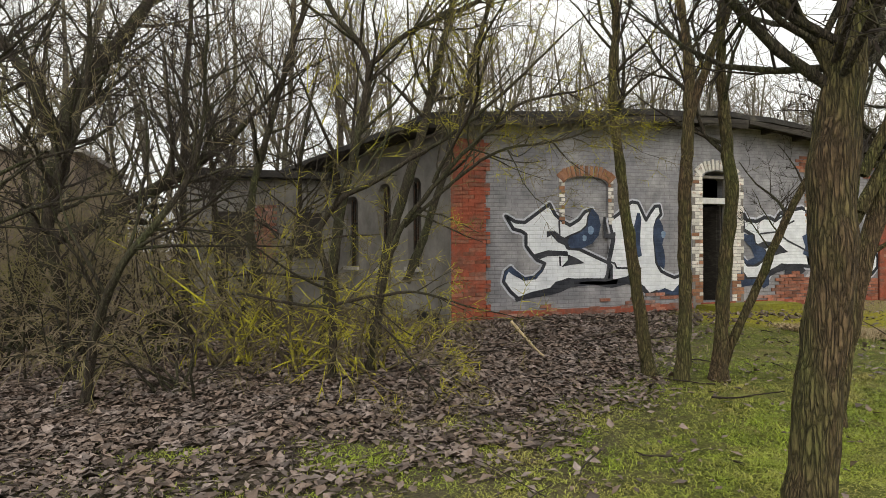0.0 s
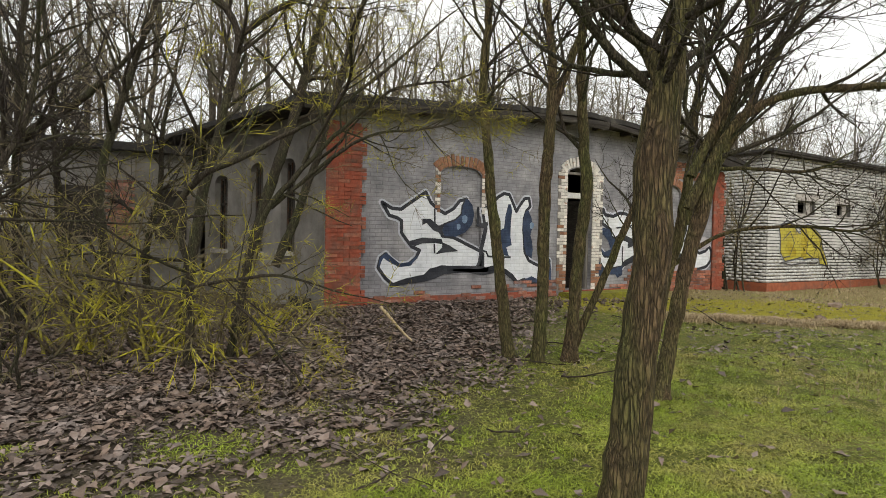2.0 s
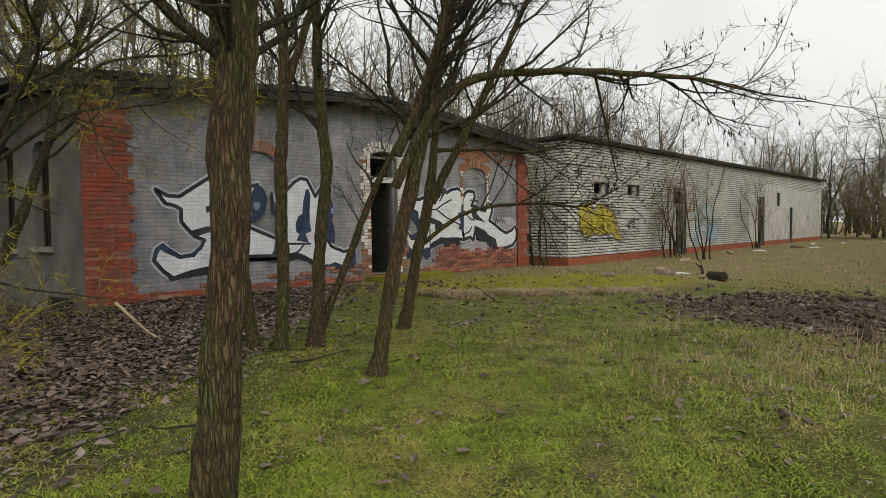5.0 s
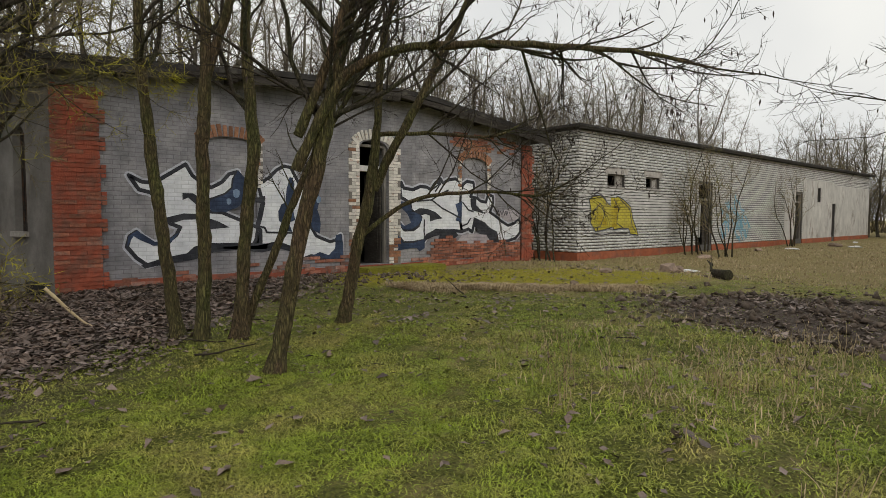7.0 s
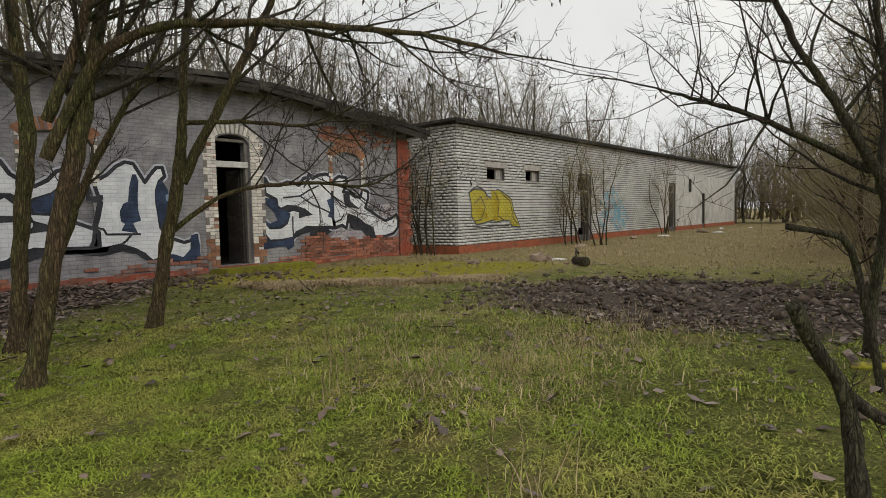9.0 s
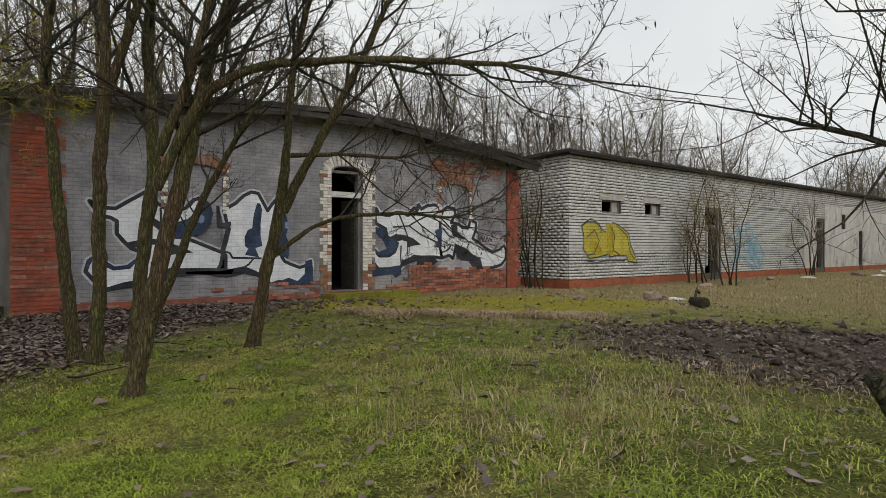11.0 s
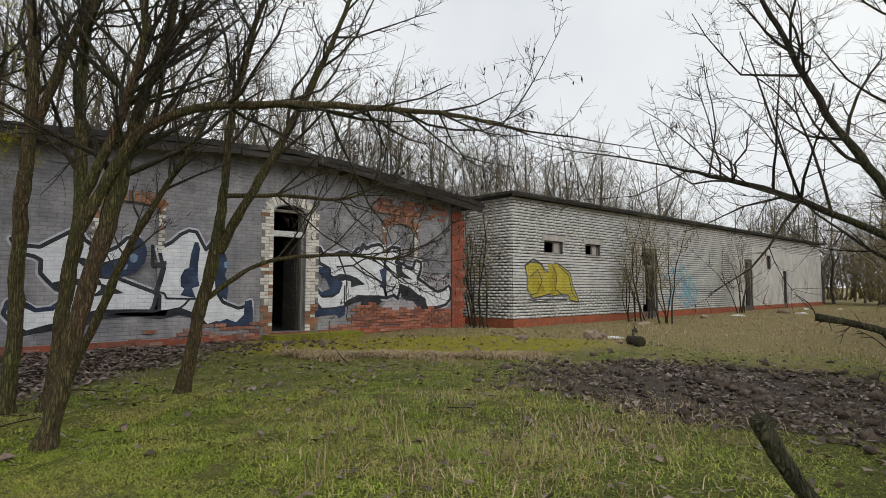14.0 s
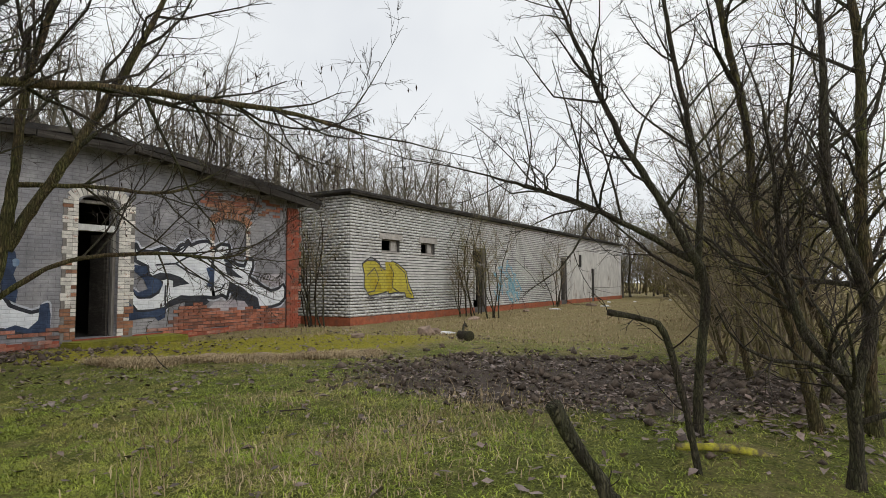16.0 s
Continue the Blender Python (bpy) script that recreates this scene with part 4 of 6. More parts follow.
axis_r2 = [(0.07, -12.36, -0.02, 0.0501), (-0.11, -12.19, 0.85, 0.0418), (-0.31, -11.96, 1.66, 0.0376), (-0.42, -11.89, 2.69, 0.0334), (-0.56, -11.78, 3.73, 0.0251), (-0.67, -11.72, 4.57, 0.0167)]
axis_r3 = [(-1.4, -12.51, 0.01, 0.0418), (-1.45, -12.5, 0.63, 0.0376), (-1.63, -12.26, 0.96, 0.0292), (-1.72, -12.16, 1.52, 0.0209), (-1.78, -12.12, 1.96, 0.0125)]
axis_r3_b = [(-1.43, -12.52, 0.6, 0.0418), (-1.4, -12.63, 1.07, 0.0366), (-1.59, -12.43, 1.85, 0.0313), (-1.64, -12.43, 2.64, 0.0209), (-1.69, -12.42, 3.18, 0.0125)]
axis_r4 = [(0.14, -12.74, 0.09, 0.0522), (0.01, -12.73, 1.73, 0.047), (-0.07, -12.76, 3.1, 0.0366), (-0.21, -12.64, 4.01, 0.0261)]
axis_l1 = [(-13.34, 1.91, 0.62, 0.2394), (-13.0, 1.8, 2.07, 0.1995), (-12.61, 1.66, 3.38, 0.1696), (-12.32, 1.57, 4.28, 0.1496), (-11.41, 1.27, 5.49, 0.0997), (-10.5, 0.96, 6.88, 0.0598)]
axis_l1_b = [(-13.09, 1.83, 1.57, 0.1297), (-12.24, 1.54, 1.87, 0.1197), (-11.28, 1.22, 2.42, 0.1097), (-10.52, 0.96, 2.87, 0.0898), (-9.85, 0.74, 3.36, 0.0598)]
axis_l1_c = [(-12.61, 1.66, 3.38, 0.1197), (-13.08, 1.83, 4.39, 0.0997), (-13.64, 2.02, 5.3, 0.0798), (-14.4, 2.27, 6.5, 0.0499)]
axis_l2 = [(-8.39, -1.69, 0.28, 0.0898), (-8.22, -1.73, 1.69, 0.0748), (-7.94, -1.83, 3.09, 0.0598), (-7.78, -1.88, 4.12, 0.0499), (-8.2, -1.74, 4.82, 0.0399), (-8.51, -1.63, 5.4, 0.0299)]
axis_l2_b = [(-7.78, -1.88, 4.12, 0.0449), (-7.27, -2.05, 4.57, 0.0399), (-6.41, -2.35, 4.98, 0.0299), (-5.86, -2.53, 5.38, 0.0199)]
axis_l3 = [(-7.6, -1.35, 0.29, 0.0997), (-7.4, -1.42, 1.53, 0.0848), (-7.09, -1.53, 2.75, 0.0748), (-6.75, -1.64, 4.16, 0.0598), (-6.45, -1.73, 5.31, 0.0449), (-6.19, -1.83, 6.62, 0.0299)]
axis_l3_b = [(-7.15, -1.51, 0.91, 0.0698), (-6.72, -1.65, 2.13, 0.0549), (-6.42, -1.75, 3.19, 0.0499), (-6.04, -1.88, 4.77, 0.0399), (-5.7, -1.99, 6.0, 0.0249)]
axis_l4 = [(-9.21, 0.27, 0.47, 0.0798), (-9.48, 0.37, 2.04, 0.0698), (-9.09, 0.24, 3.81, 0.0499), (-8.71, 0.12, 5.17, 0.0399), (-8.33, -0.02, 6.55, 0.0249)]
axis_l5 = [(-10.56, 1.25, 0.43, 0.0698), (-10.6, 1.26, 2.49, 0.0598), (-10.54, 1.25, 4.44, 0.0499), (-10.38, 1.19, 6.61, 0.0299)]
axis_arch = [(-8.56, -3.31, 0.91, 0.0399), (-8.71, -3.26, 1.58, 0.0379), (-8.46, -3.34, 2.03, 0.0359), (-8.08, -3.47, 2.23, 0.0319), (-7.44, -3.68, 2.63, 0.0249), (-7.19, -3.76, 2.77, 0.0199), (-6.56, -3.98, 3.29, 0.0199), (-5.92, -4.19, 3.96, 0.01)]
axis_bow = [(-9.58, -3.91, 0.98, 0.014), (-8.81, -4.17, 0.86, 0.016), (-8.32, -4.33, 0.95, 0.016), (-7.83, -4.51, 1.0, 0.014), (-7.5, -4.61, 0.91, 0.01)]
axis_bow2 = [(-8.3, -4.53, 0.76, 0.014), (-8.09, -4.6, 0.54, 0.012), (-7.78, -4.71, 0.09, 0.009), (-7.57, -4.78, -0.13, 0.006)]
axis_stick = [(-3.88, -11.78, -0.14, 0.05), (-3.87, -11.72, 0.25, 0.035), (-3.86, -11.68, 0.56, 0.026), (-3.92, -11.62, 0.7, 0.024), (-3.97, -11.58, 0.79, 0.026), (-4.02, -11.55, 0.89, 0.028)]
axis_stick_b = [(-3.87, -11.68, 0.58, 0.022), (-3.78, -11.77, 0.49, 0.02), (-3.7, -11.88, 0.45, 0.018), (-3.6, -12.02, 0.34, 0.012)]
axis_fallen = [(-1.64, -11.65, -0.04, 0.023), (-1.72, -11.58, 0.47, 0.0251), (-1.82, -11.48, 0.95, 0.023), (-1.9, -11.37, 1.04, 0.0209), (-2.03, -11.17, 1.09, 0.0188)]
axis_mossy = [(-1.33, -11.45, 0.09, 0.0261), (-1.11, -11.79, 0.07, 0.0313), (-0.89, -12.12, -0.03, 0.0366), (-0.73, -12.36, -0.1, 0.0313)]
axis_wleader = [(-6.35, -3.58, 0.51, 0.0199), (-6.05, -3.69, 0.15, 0.015), (-5.88, -3.74, 0.01, 0.01)]


# ---- trees ----
def on_ground(axis):
    """Carries the foot of a stem down to the ground."""
    x, y, z, r = axis[0]
    g = float(ground_z(x, y))
    if z > g - 0.02:
        dx, dy = (axis[1][0] - x) * 0.15, (axis[1][1] - y) * 0.15
        axis = [(x - dx, y - dy, g - 0.06, r * 1.25)] + list(axis)
    return axis


def pods(rng, lines, count):
    """Small seed pods that hang from twigs."""
    v, f = [], []
    for _ in range(count):
        p, _r = lines[rng.integers(len(lines))]
        c = p[rng.integers(1, len(p))]
        a = rng.uniform(0, 6.28)
        w = np.array([math.cos(a), math.sin(a), 0]) * 0.009
        h = np.array([rng.normal(0, 0.012), rng.normal(0, 0.012), -rng.uniform(0.04, 0.08)])
        b = len(v)
        v += [c, c + w + h * 0.4, c + h, c - w + h * 0.5]
        f.append((b, b + 1, b + 2, b + 3))
    return mesh_of("seed_pods", v, f)


def tree(name, label, axes, seed, branches=9, length=1.6, kids=6, levels=3, lo=0.35, spread=0.85, bark="bark", twig="twig", pod=0,
         rise=0.45, flare=1.5, wobble=0.17, group="", thin=0.0028, category="tree"):
    """A bare tree: stems with a flared foot and knots, limbs, and twigs level by level."""
    rng = np.random.default_rng(seed)
    base = axes[0][0]
    t = thing(name, label, category, group)
    trunk, out = [], []
    for k, ax in enumerate(axes):
        a = smooth_axis(ax, 0.4 if bark == "bark_far" else 0.1)
        p, r = a[:, :3].copy(), a[:, 3].copy()
        wob = np.cumsum(rng.normal(0, 0.006, p.shape), 0)
        p += wob - np.linspace(0, 1, len(p))[:, None] * wob[-1] * 0.5
        if k == 0:
            foot = np.clip(1 - (p[:, 2] - p[0, 2]) / 0.35, 0, 1)
            r = r * (1 + (flare - 1) * foot ** 2)
        r = r * (1 + 0.05 * np.sin(np.arange(len(r)) * 1.7 + seed) + rng.normal(0, 0.025, len(r)))
        trunk.append((p, r))
        # the stem runs on into a thin tip
        tip = stem(rng, p[-1], (p[-1] - p[-3]) / np.linalg.norm(p[-1] - p[-3]), length * 0.8, r[-1], 6, wobble * 0.6, rise)
        out.append((levels, *tip))
        sprout(rng, *tip, kids, 0.1, length * 0.5, spread, out, max(1, levels - 1), 0.6, wobble, rise, 0.55, kids, thin)
        n = branches if k == 0 else max(3, int(branches * 0.7))
        sprout(rng, p, r, n, lo if k == 0 else 0.25, length, spread, out, levels, 0.5, wobble, rise, 0.55, kids, thin)
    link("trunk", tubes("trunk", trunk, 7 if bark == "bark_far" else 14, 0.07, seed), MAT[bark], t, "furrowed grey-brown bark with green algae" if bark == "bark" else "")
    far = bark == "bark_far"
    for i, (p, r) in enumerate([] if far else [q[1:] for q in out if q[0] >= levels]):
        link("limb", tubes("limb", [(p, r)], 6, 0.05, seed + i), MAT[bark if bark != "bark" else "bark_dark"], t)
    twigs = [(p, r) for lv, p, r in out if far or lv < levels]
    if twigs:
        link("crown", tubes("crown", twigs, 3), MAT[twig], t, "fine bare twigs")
    if pod and twigs:
        link("pod_cluster", pods(rng, twigs, pod), MAT["pod"], t, "dry dark seed pods")["kind"] = "stuff"
    return t


g_near = "young trees before the shed"
tree("locust_tree", "sturdy bare locust tree with deeply furrowed bark in the grass", [on_ground(axis_locust_near), axis_locust_near_b], 1, 16, 1.9, 6, 3, 0.62, 1.0, pod=60, flare=1.15, group=g_near)
tree("locust_tree", "slender bare tree with straight mossy trunk among leaves", [on_ground(axis_t1)], 2, 20, 1.5, 6, 3, 0.45, 0.7, group=g_near)
tree("locust_tree", "slender bare tree whose trunk forks high up", [on_ground(axis_t2), axis_t2b], 3, 18, 1.6, 6, 3, 0.5, 0.7, group=g_near)
tree("locust_tree", "straight bare tree with furrowed brown bark", [on_ground(axis_t3)], 4, 20, 1.7, 6, 3, 0.45, 0.7, group=g_near)
tree("locust_tree", "thin leaning bare tree beside thicker trunks", [on_ground(axis_t4)], 5, 9, 1.1, 6, 3, 0.4, 0.8, group=g_near)
tree("locust_tree", "leaning bare tree with a long low limb and seed pods", [on_ground(axis_te), axis_te_b, axis_te_c], 6, 26, 1.7, 6, 3, 0.45, 0.8, pod=420, group=g_near, rise=0.3)
tree("locust_tree", "bare forked tree with low crooked side branches", [on_ground(axis_td), axis_td_b, axis_td_c, axis_td_d], 7, 24, 1.7, 6, 3, 0.5, 0.8, pod=260, group=g_near, rise=0.35)
g_right = "bare trees at the edge of the clearing"
tree("hedge_tree", "bare crooked tree with a long arching branch over the clearing", [on_ground(axis_r1), axis_r1_b, axis_r1_c], 8, 20, 1.2, 6, 3, 0.3, 0.9, bark="bark_dark", group=g_right, thin=0.002)
tree("hedge_tree", "slim bare tree rising over leaf litter", [on_ground(axis_r2)], 9, 24, 1.3, 6, 3, 0.25, 0.8, bark="bark", group=g_right, thin=0.002)
tree("hedge_tree", "bare bush-like tree with several crooked stems", [on_ground(axis_r3), axis_r3_b], 10, 20, 1.1, 6, 3, 0.25, 0.9, bark="bark_dark", group=g_right, thin=0.002)
tree("hedge_tree", "slim bare tree at the edge of the wood", [on_ground(axis_r4)], 12, 24, 1.3, 6, 3, 0.25, 0.8, bark="bark", group=g_right, thin=0.002)
g_left = "overgrown trees beside the shed"
tree("old_tree", "thick leaning old tree with a heavy low limb", [on_ground(axis_l1), axis_l1_b, axis_l1_c], 13, 30, 2.6, 7, 3, 0.25, 0.9, bark="bark_dark", group=g_left, thin=0.005)
tree("elder_tree", "crooked bare tree leaning along the shed wall", [on_ground(axis_l2), axis_l2_b], 14, 22, 2.0, 6, 3, 0.4, 0.8, bark="bark_dark", twig="lichen_twig", group=g_left, thin=0.004)
tree("elder_tree", "twin-stemmed bare tree against the grey side wall", [on_ground(axis_l3), axis_l3_b], 15, 22, 2.0, 6, 3, 0.4, 0.8, bark="bark_dark", twig="shrub_twig", group=g_left, thin=0.004)
tree("elder_tree", "bare bent tree in front of the lean-to", [on_ground(axis_l4)], 16, 20, 2.1, 6, 3, 0.3, 0.8, bark="bark_dark", twig="shrub_twig", group=g_left, thin=0.004)
tree("elder_tree", "slim bare tree before the lean-to roof", [on_ground(axis_l5)], 17, 20, 2.1, 6, 3, 0.3, 0.8, bark="bark_dark", twig="shrub_twig", group=g_left, thin=0.004)
tree("elder_tree", "old elder with a bowed limb coated in yellow lichen", [on_ground(axis_arch), axis_bow, axis_bow2], 18, 16, 1.4, 6, 3, 0.1, 1.0, bark="bark_dark", twig="lichen_twig", group=g_left, thin=0.004, rise=-0.1, flare=1.0)

reach = [(-8.1, -3.2, -0.15, 0.05), (-7.85, -3.4, 1.4, 0.036), (-7.3, -3.8, 2.3, 0.026), (-6.5, -4.1, 3.1, 0.018), (-5.7, -4.3, 3.3, 0.012), (-5.0, -4.5, 3.7, 0.008)]
reach_b = [(-7.7, -3.5, 1.7, 0.024), (-6.9, -4.1, 2.5, 0.017), (-6.2, -4.7, 2.65, 0.012), (-5.5, -4.9, 3.0, 0.007)]
reach_c = [(-7.4, -3.7, 2.2, 0.024), (-7.1, -4.3, 3.0, 0.018), (-7.3, -4.9, 3.4, 0.013), (-7.1, -5.6, 3.9, 0.008)]
tree("elder_tree", "elder with yellow lichened limbs reaching towards the red corner", [on_ground(reach), reach_b, reach_c], 19, 26, 1.4, 7, 3, 0.3, 1.0, bark="bark_dark", twig="lichen_twig", group=g_left, thin=0.003, rise=0.05, flare=1.0)


def shrub(name, label, at, seed, stems=16, height=1.8, spread=0.55, kids=6, twig="shrub_twig", droop=0.0, group="", thin=0.0035, lean=(0, 0)):
    """Many thin stems from one stool, arching out."""
    rng = np.random.default_rng(seed)
    t = thing(name, label, "shrub", group)
    main, fine = [], []
    for _ in range(stems):
        a = rng.uniform(0, 6.28)
        s = spread * rng.uniform(0.3, 1.3)
        p0 = np.array((at[0] + rng.normal(0, 0.18), at[1] + rng.normal(0, 0.18), 0))
        p0[2] = ground_z(p0[0], p0[1]) - 0.03
        d = np.array([math.cos(a) * s + lean[0], math.sin(a) * s + lean[1], 1.0])
        h = height * rng.uniform(0.6, 1.15)
        p, r = stem(rng, p0, d / np.linalg.norm(d), h, 0.008 + 0.006 * h, 9, 0.12, droop, 0.2)
        p[:, 2] = np.maximum(p[:, 2], ground_z(p[:, 0], p[:, 1]) + 0.0)
        main.append((p, r))
        out = []
        sprout(rng, p, r, kids, 0.25, h * 0.42, 0.75, out, 2, 0.6, 0.18, droop, 0.5, 4, thin)
        fine += [(q, w) for _l, q, w in out]
    for q in main:
        link("stem", tubes("stem", [q], 5, 0.05, seed), MAT[twig if twig == "lichen_twig" or name == "brushwood" else "bark_dark"], t)
    link("crown", tubes("crown", fine, 3), MAT[twig], t)
    return t


g_b = "tangled bushes beside the shed"
for i, (x, y, st, h, sp, tw, dr) in enumerate(((-8.7, -2.6, 18, 2.1, 0.7, "lichen_twig", -0.8), (-9.6, -2.2, 20, 2.2, 0.7, "lichen_twig", -0.7), (-8.0, -3.2, 14, 1.7, 0.9, "lichen_twig", -1.0),
                                                (-10.6, -1.4, 20, 2.3, 0.6, "shrub_twig", -0.5), (-11.6, -0.6, 20, 2.4, 0.6, "shrub_twig", -0.4), (-12.8, 0.6, 20, 2.5, 0.6, "shrub_twig", -0.4),
                                                (-14.2, 1.6, 20, 2.6, 0.6, "shrub_twig", -0.3), (-9.4, 0.8, 18, 2.6, 0.4, "shrub_twig", -0.2), 
                                                (-10.9, 2.4, 18, 2.8, 0.4, "shrub_twig", -0.1), (-13.0, 4.0, 18, 3.2, 0.4, "shrub_twig", 0.0), (-7.2, -1.3, 10, 1.5, 0.8, "lichen_twig", -0.7), (-15.5, 5.0, 18, 3.4, 0.4, "shrub_twig", 0.0),
                                                (-10.2, -3.4, 12, 1.5, 0.9, "shrub_twig", -0.9), (-11.4, -2.4, 14, 1.7, 0.8, "shrub_twig", -0.7), (-12.6, -1.6, 16, 2.0, 0.7, "shrub_twig", -0.6), (-14.0, -0.6, 18, 2.2, 0.7, "shrub_twig", -0.5))):
    shrub("bush", "tangled leafless bush with yellow lichen on its twigs" if tw == "lichen_twig" else "dense leafless brown bush", (x, y), 40 + i, st, h, sp, 7, tw, dr, g_b, 0.0055)
g_s = "saplings along the buildings"
for i, (x, y, st, h, sp) in enumerate(((6.75, 0.1, 5, 4.2, 0.12), (7.2, 0.7, 4, 4.4, 0.12), (14.3, -0.7, 7, 3.2, 0.16), (13.9, -2.4, 5, 4.8, 0.09), (15.4, -0.8, 4, 4.2, 0.12), (24.5, -0.9, 6, 3.4, 0.18))):
    shrub("sapling", "thin grey-brown leafless saplings against the wall", (x, y), 70 + i, st, h, sp, 13, "shrub_twig", 0.3, g_s, 0.0045)


def free_tree(name, label, at, height, radius, seed, lean, group, **kw):
    """A bare tree grown from its foot, its stem wandering as it rises."""
    rng = np.random.default_rng(seed)
    g = float(ground_z(*at))
    ax = [(at[0], at[1], g - 0.05, radius)]
    for i in range(1, 6):
        ax.append((at[0] + lean[0] * i / 5 + rng.normal(0, 0.12), at[1] + lean[1] * i / 5 + rng.normal(0, 0.12), g + height * i / 5, radius * (1 - 0.15 * i)))
    return tree(name, label, [ax], seed, group=group, **kw)


for i, (x, y, h, r, lx, ly) in enumerate(((-13.4, -2.6, 4.6, 0.11, 1.4, -0.8), (-12.2, -0.2, 5.2, 0.1, 0.6, -0.4), (-15.2, -0.6, 5.0, 0.13, 1.0, -0.5), (-9.9, 2.6, 5.6, 0.09, -0.3, 0.2), (-8.6, 3.2, 5.8, 0.08, 0.5, -0.6), (-17.0, 2.0, 5.5, 0.14, 0.8, -0.3),
                                          (-11.0, -3.6, 3.6, 0.05, 1.2, -0.6), (-13.8, 3.4, 6.0, 0.1, 0.2, 0))):
    free_tree("elder_tree", "tangled bare tree with many fine grey twigs", (x, y), h, r, 300 + i, (lx, ly), g_left, branches=24, length=2.1, kids=6, levels=3, lo=0.2, spread=0.95, bark="bark_dark", twig="shrub_twig" if i % 2 else "twig", thin=0.0042, rise=0.25)
g_h = "thicket along the clearing"
for i, (x, y, h) in enumerate(((2.6, -11.7, 3.4), (4.4, -11.2, 3.8), (6.5, -11.6, 4.4), (9.0, -10.6, 4.2), (12.0, -10.8, 5.0), (15.5, -9.8, 4.6), (1.2, -12.4, 3.4), (19.5, -9.6, 5.2))):
    free_tree("hedge_tree", "slim bare tree in the thicket beside the clearing", (x, y), h, 0.045, 330 + i, (-0.5, 0.2), g_h, branches=22, length=1.7, kids=6, levels=3, lo=0.15, spread=0.8, bark="bark", twig="shrub_twig", thin=0.0035)


# ---- the wood behind ----
def wood():
    kinds = []
    for k in range(6):
        rng = np.random.default_rng(200 + k)
        h = 10.5 + 0.9 * k
        ax = [(0, 0, -0.1, 0.14)]
        lean = rng.normal(0, 0.06, 2)
        for i in range(1, 6):
            ax.append((lean[0] * i * 1.2 + rng.normal(0, 0.14), lean[1] * i * 1.2 + rng.normal(0, 0.14), h * 0.72 * i / 5, 0.14 * (1 - 0.15 * i)))
        axes = [ax]
        for q in range(2):
            f = ax[2 + q]
            a = rng.uniform(0, 6.28)
            w = rng.uniform(1.2, 2.0)
            axes.append([(f[0], f[1], f[2], f[3] * 0.75), (f[0] + math.cos(a) * w * 0.5, f[1] + math.sin(a) * w * 0.5, f[2] + 1.3, f[3] * 0.6), (f[0] + math.cos(a) * w, f[1] + math.sin(a) * w, f[2] + h * 0.3, f[3] * 0.4)])
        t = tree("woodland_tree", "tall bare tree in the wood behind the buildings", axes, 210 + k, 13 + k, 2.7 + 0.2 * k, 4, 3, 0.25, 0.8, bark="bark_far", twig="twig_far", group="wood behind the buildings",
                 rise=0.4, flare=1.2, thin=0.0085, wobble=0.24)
        kinds.append(t)
    rng = np.random.default_rng(77)
    spots = []
    for i in range(74):
        spots.append((-26 + 74 * (i + rng.random()) / 74, rng.uniform(13.8, 19), rng.uniform(0.9, 1.3)))
    for i in range(40):
        spots.append((-30 + 95 * (i + rng.random()) / 40, rng.uniform(20, 34), rng.uniform(0.95, 1.3)))
    for _ in range(60):
        spots.append((rng.uniform(43.5, 66), rng.uniform(-16, 12), rng.uniform(0.55, 0.95)))
    for _ in range(44):
        x = rng.uniform(3, 50)
        spots.append((x, -12.4 + 0.13 * x - abs(rng.normal(0, 3.0)), rng.uniform(0.4, 0.7)))
    for _ in range(14):
        spots.append((rng.uniform(-30, -15.5), rng.uniform(4, 13), rng.uniform(0.6, 0.9)))
    for i, (x, y, s) in enumerate(spots):
        m = Matrix.Translation((x, y, float(ground_z(x, y)))) @ Matrix.Rotation(rng.uniform(0, 6.28), 4, "Z")
        if i < 6:
            kinds[i].matrix_basis = m
        else:
            copy_thing(kinds[i % 6], m @ Matrix.Scale(s, 4))


def thicket():
    """Brushwood at the edges of the clearing, built once and set out again and again."""
    protos = [shrub("brushwood", "dense leafless brushwood at the edge of the clearing", (0, 0), 500 + k, 15, 2.4, 0.45, 7, "shrub_twig", 0.1, "brushwood round the clearing", 0.006) for k in range(3)]
    rng = np.random.default_rng(78)
    spots = [(x, -11.9 + 0.15 * x - abs(rng.normal(0, 0.9)), rng.uniform(0.7, 1.5)) for x in np.linspace(1.5, 44, 46)]
    spots += [(43 + rng.uniform(0, 6), y, rng.uniform(1.6, 2.8)) for y in np.linspace(-12, 4, 22)]
    spots += [(x, 12 + rng.uniform(0, 3), rng.uniform(1.0, 1.8)) for x in np.linspace(-15, -11.5, 5)]
    spots += [(-16 - i * 1.1, 3.0 + rng.uniform(0, 6), rng.uniform(0.9, 1.6)) for i in range(8)]
    for i, (x, y, s) in enumerate(spots):
        m = Matrix.Translation((x, y, float(ground_z(x, y)) + 0.1 * s)) @ Matrix.Rotation(rng.uniform(0, 6.28), 4, "Z")
        if i < 3:
            protos[i].matrix_basis = m
        else:
            copy_thing(protos[i % 3], m @ Matrix.Scale(s, 4))


wood()
thicket()


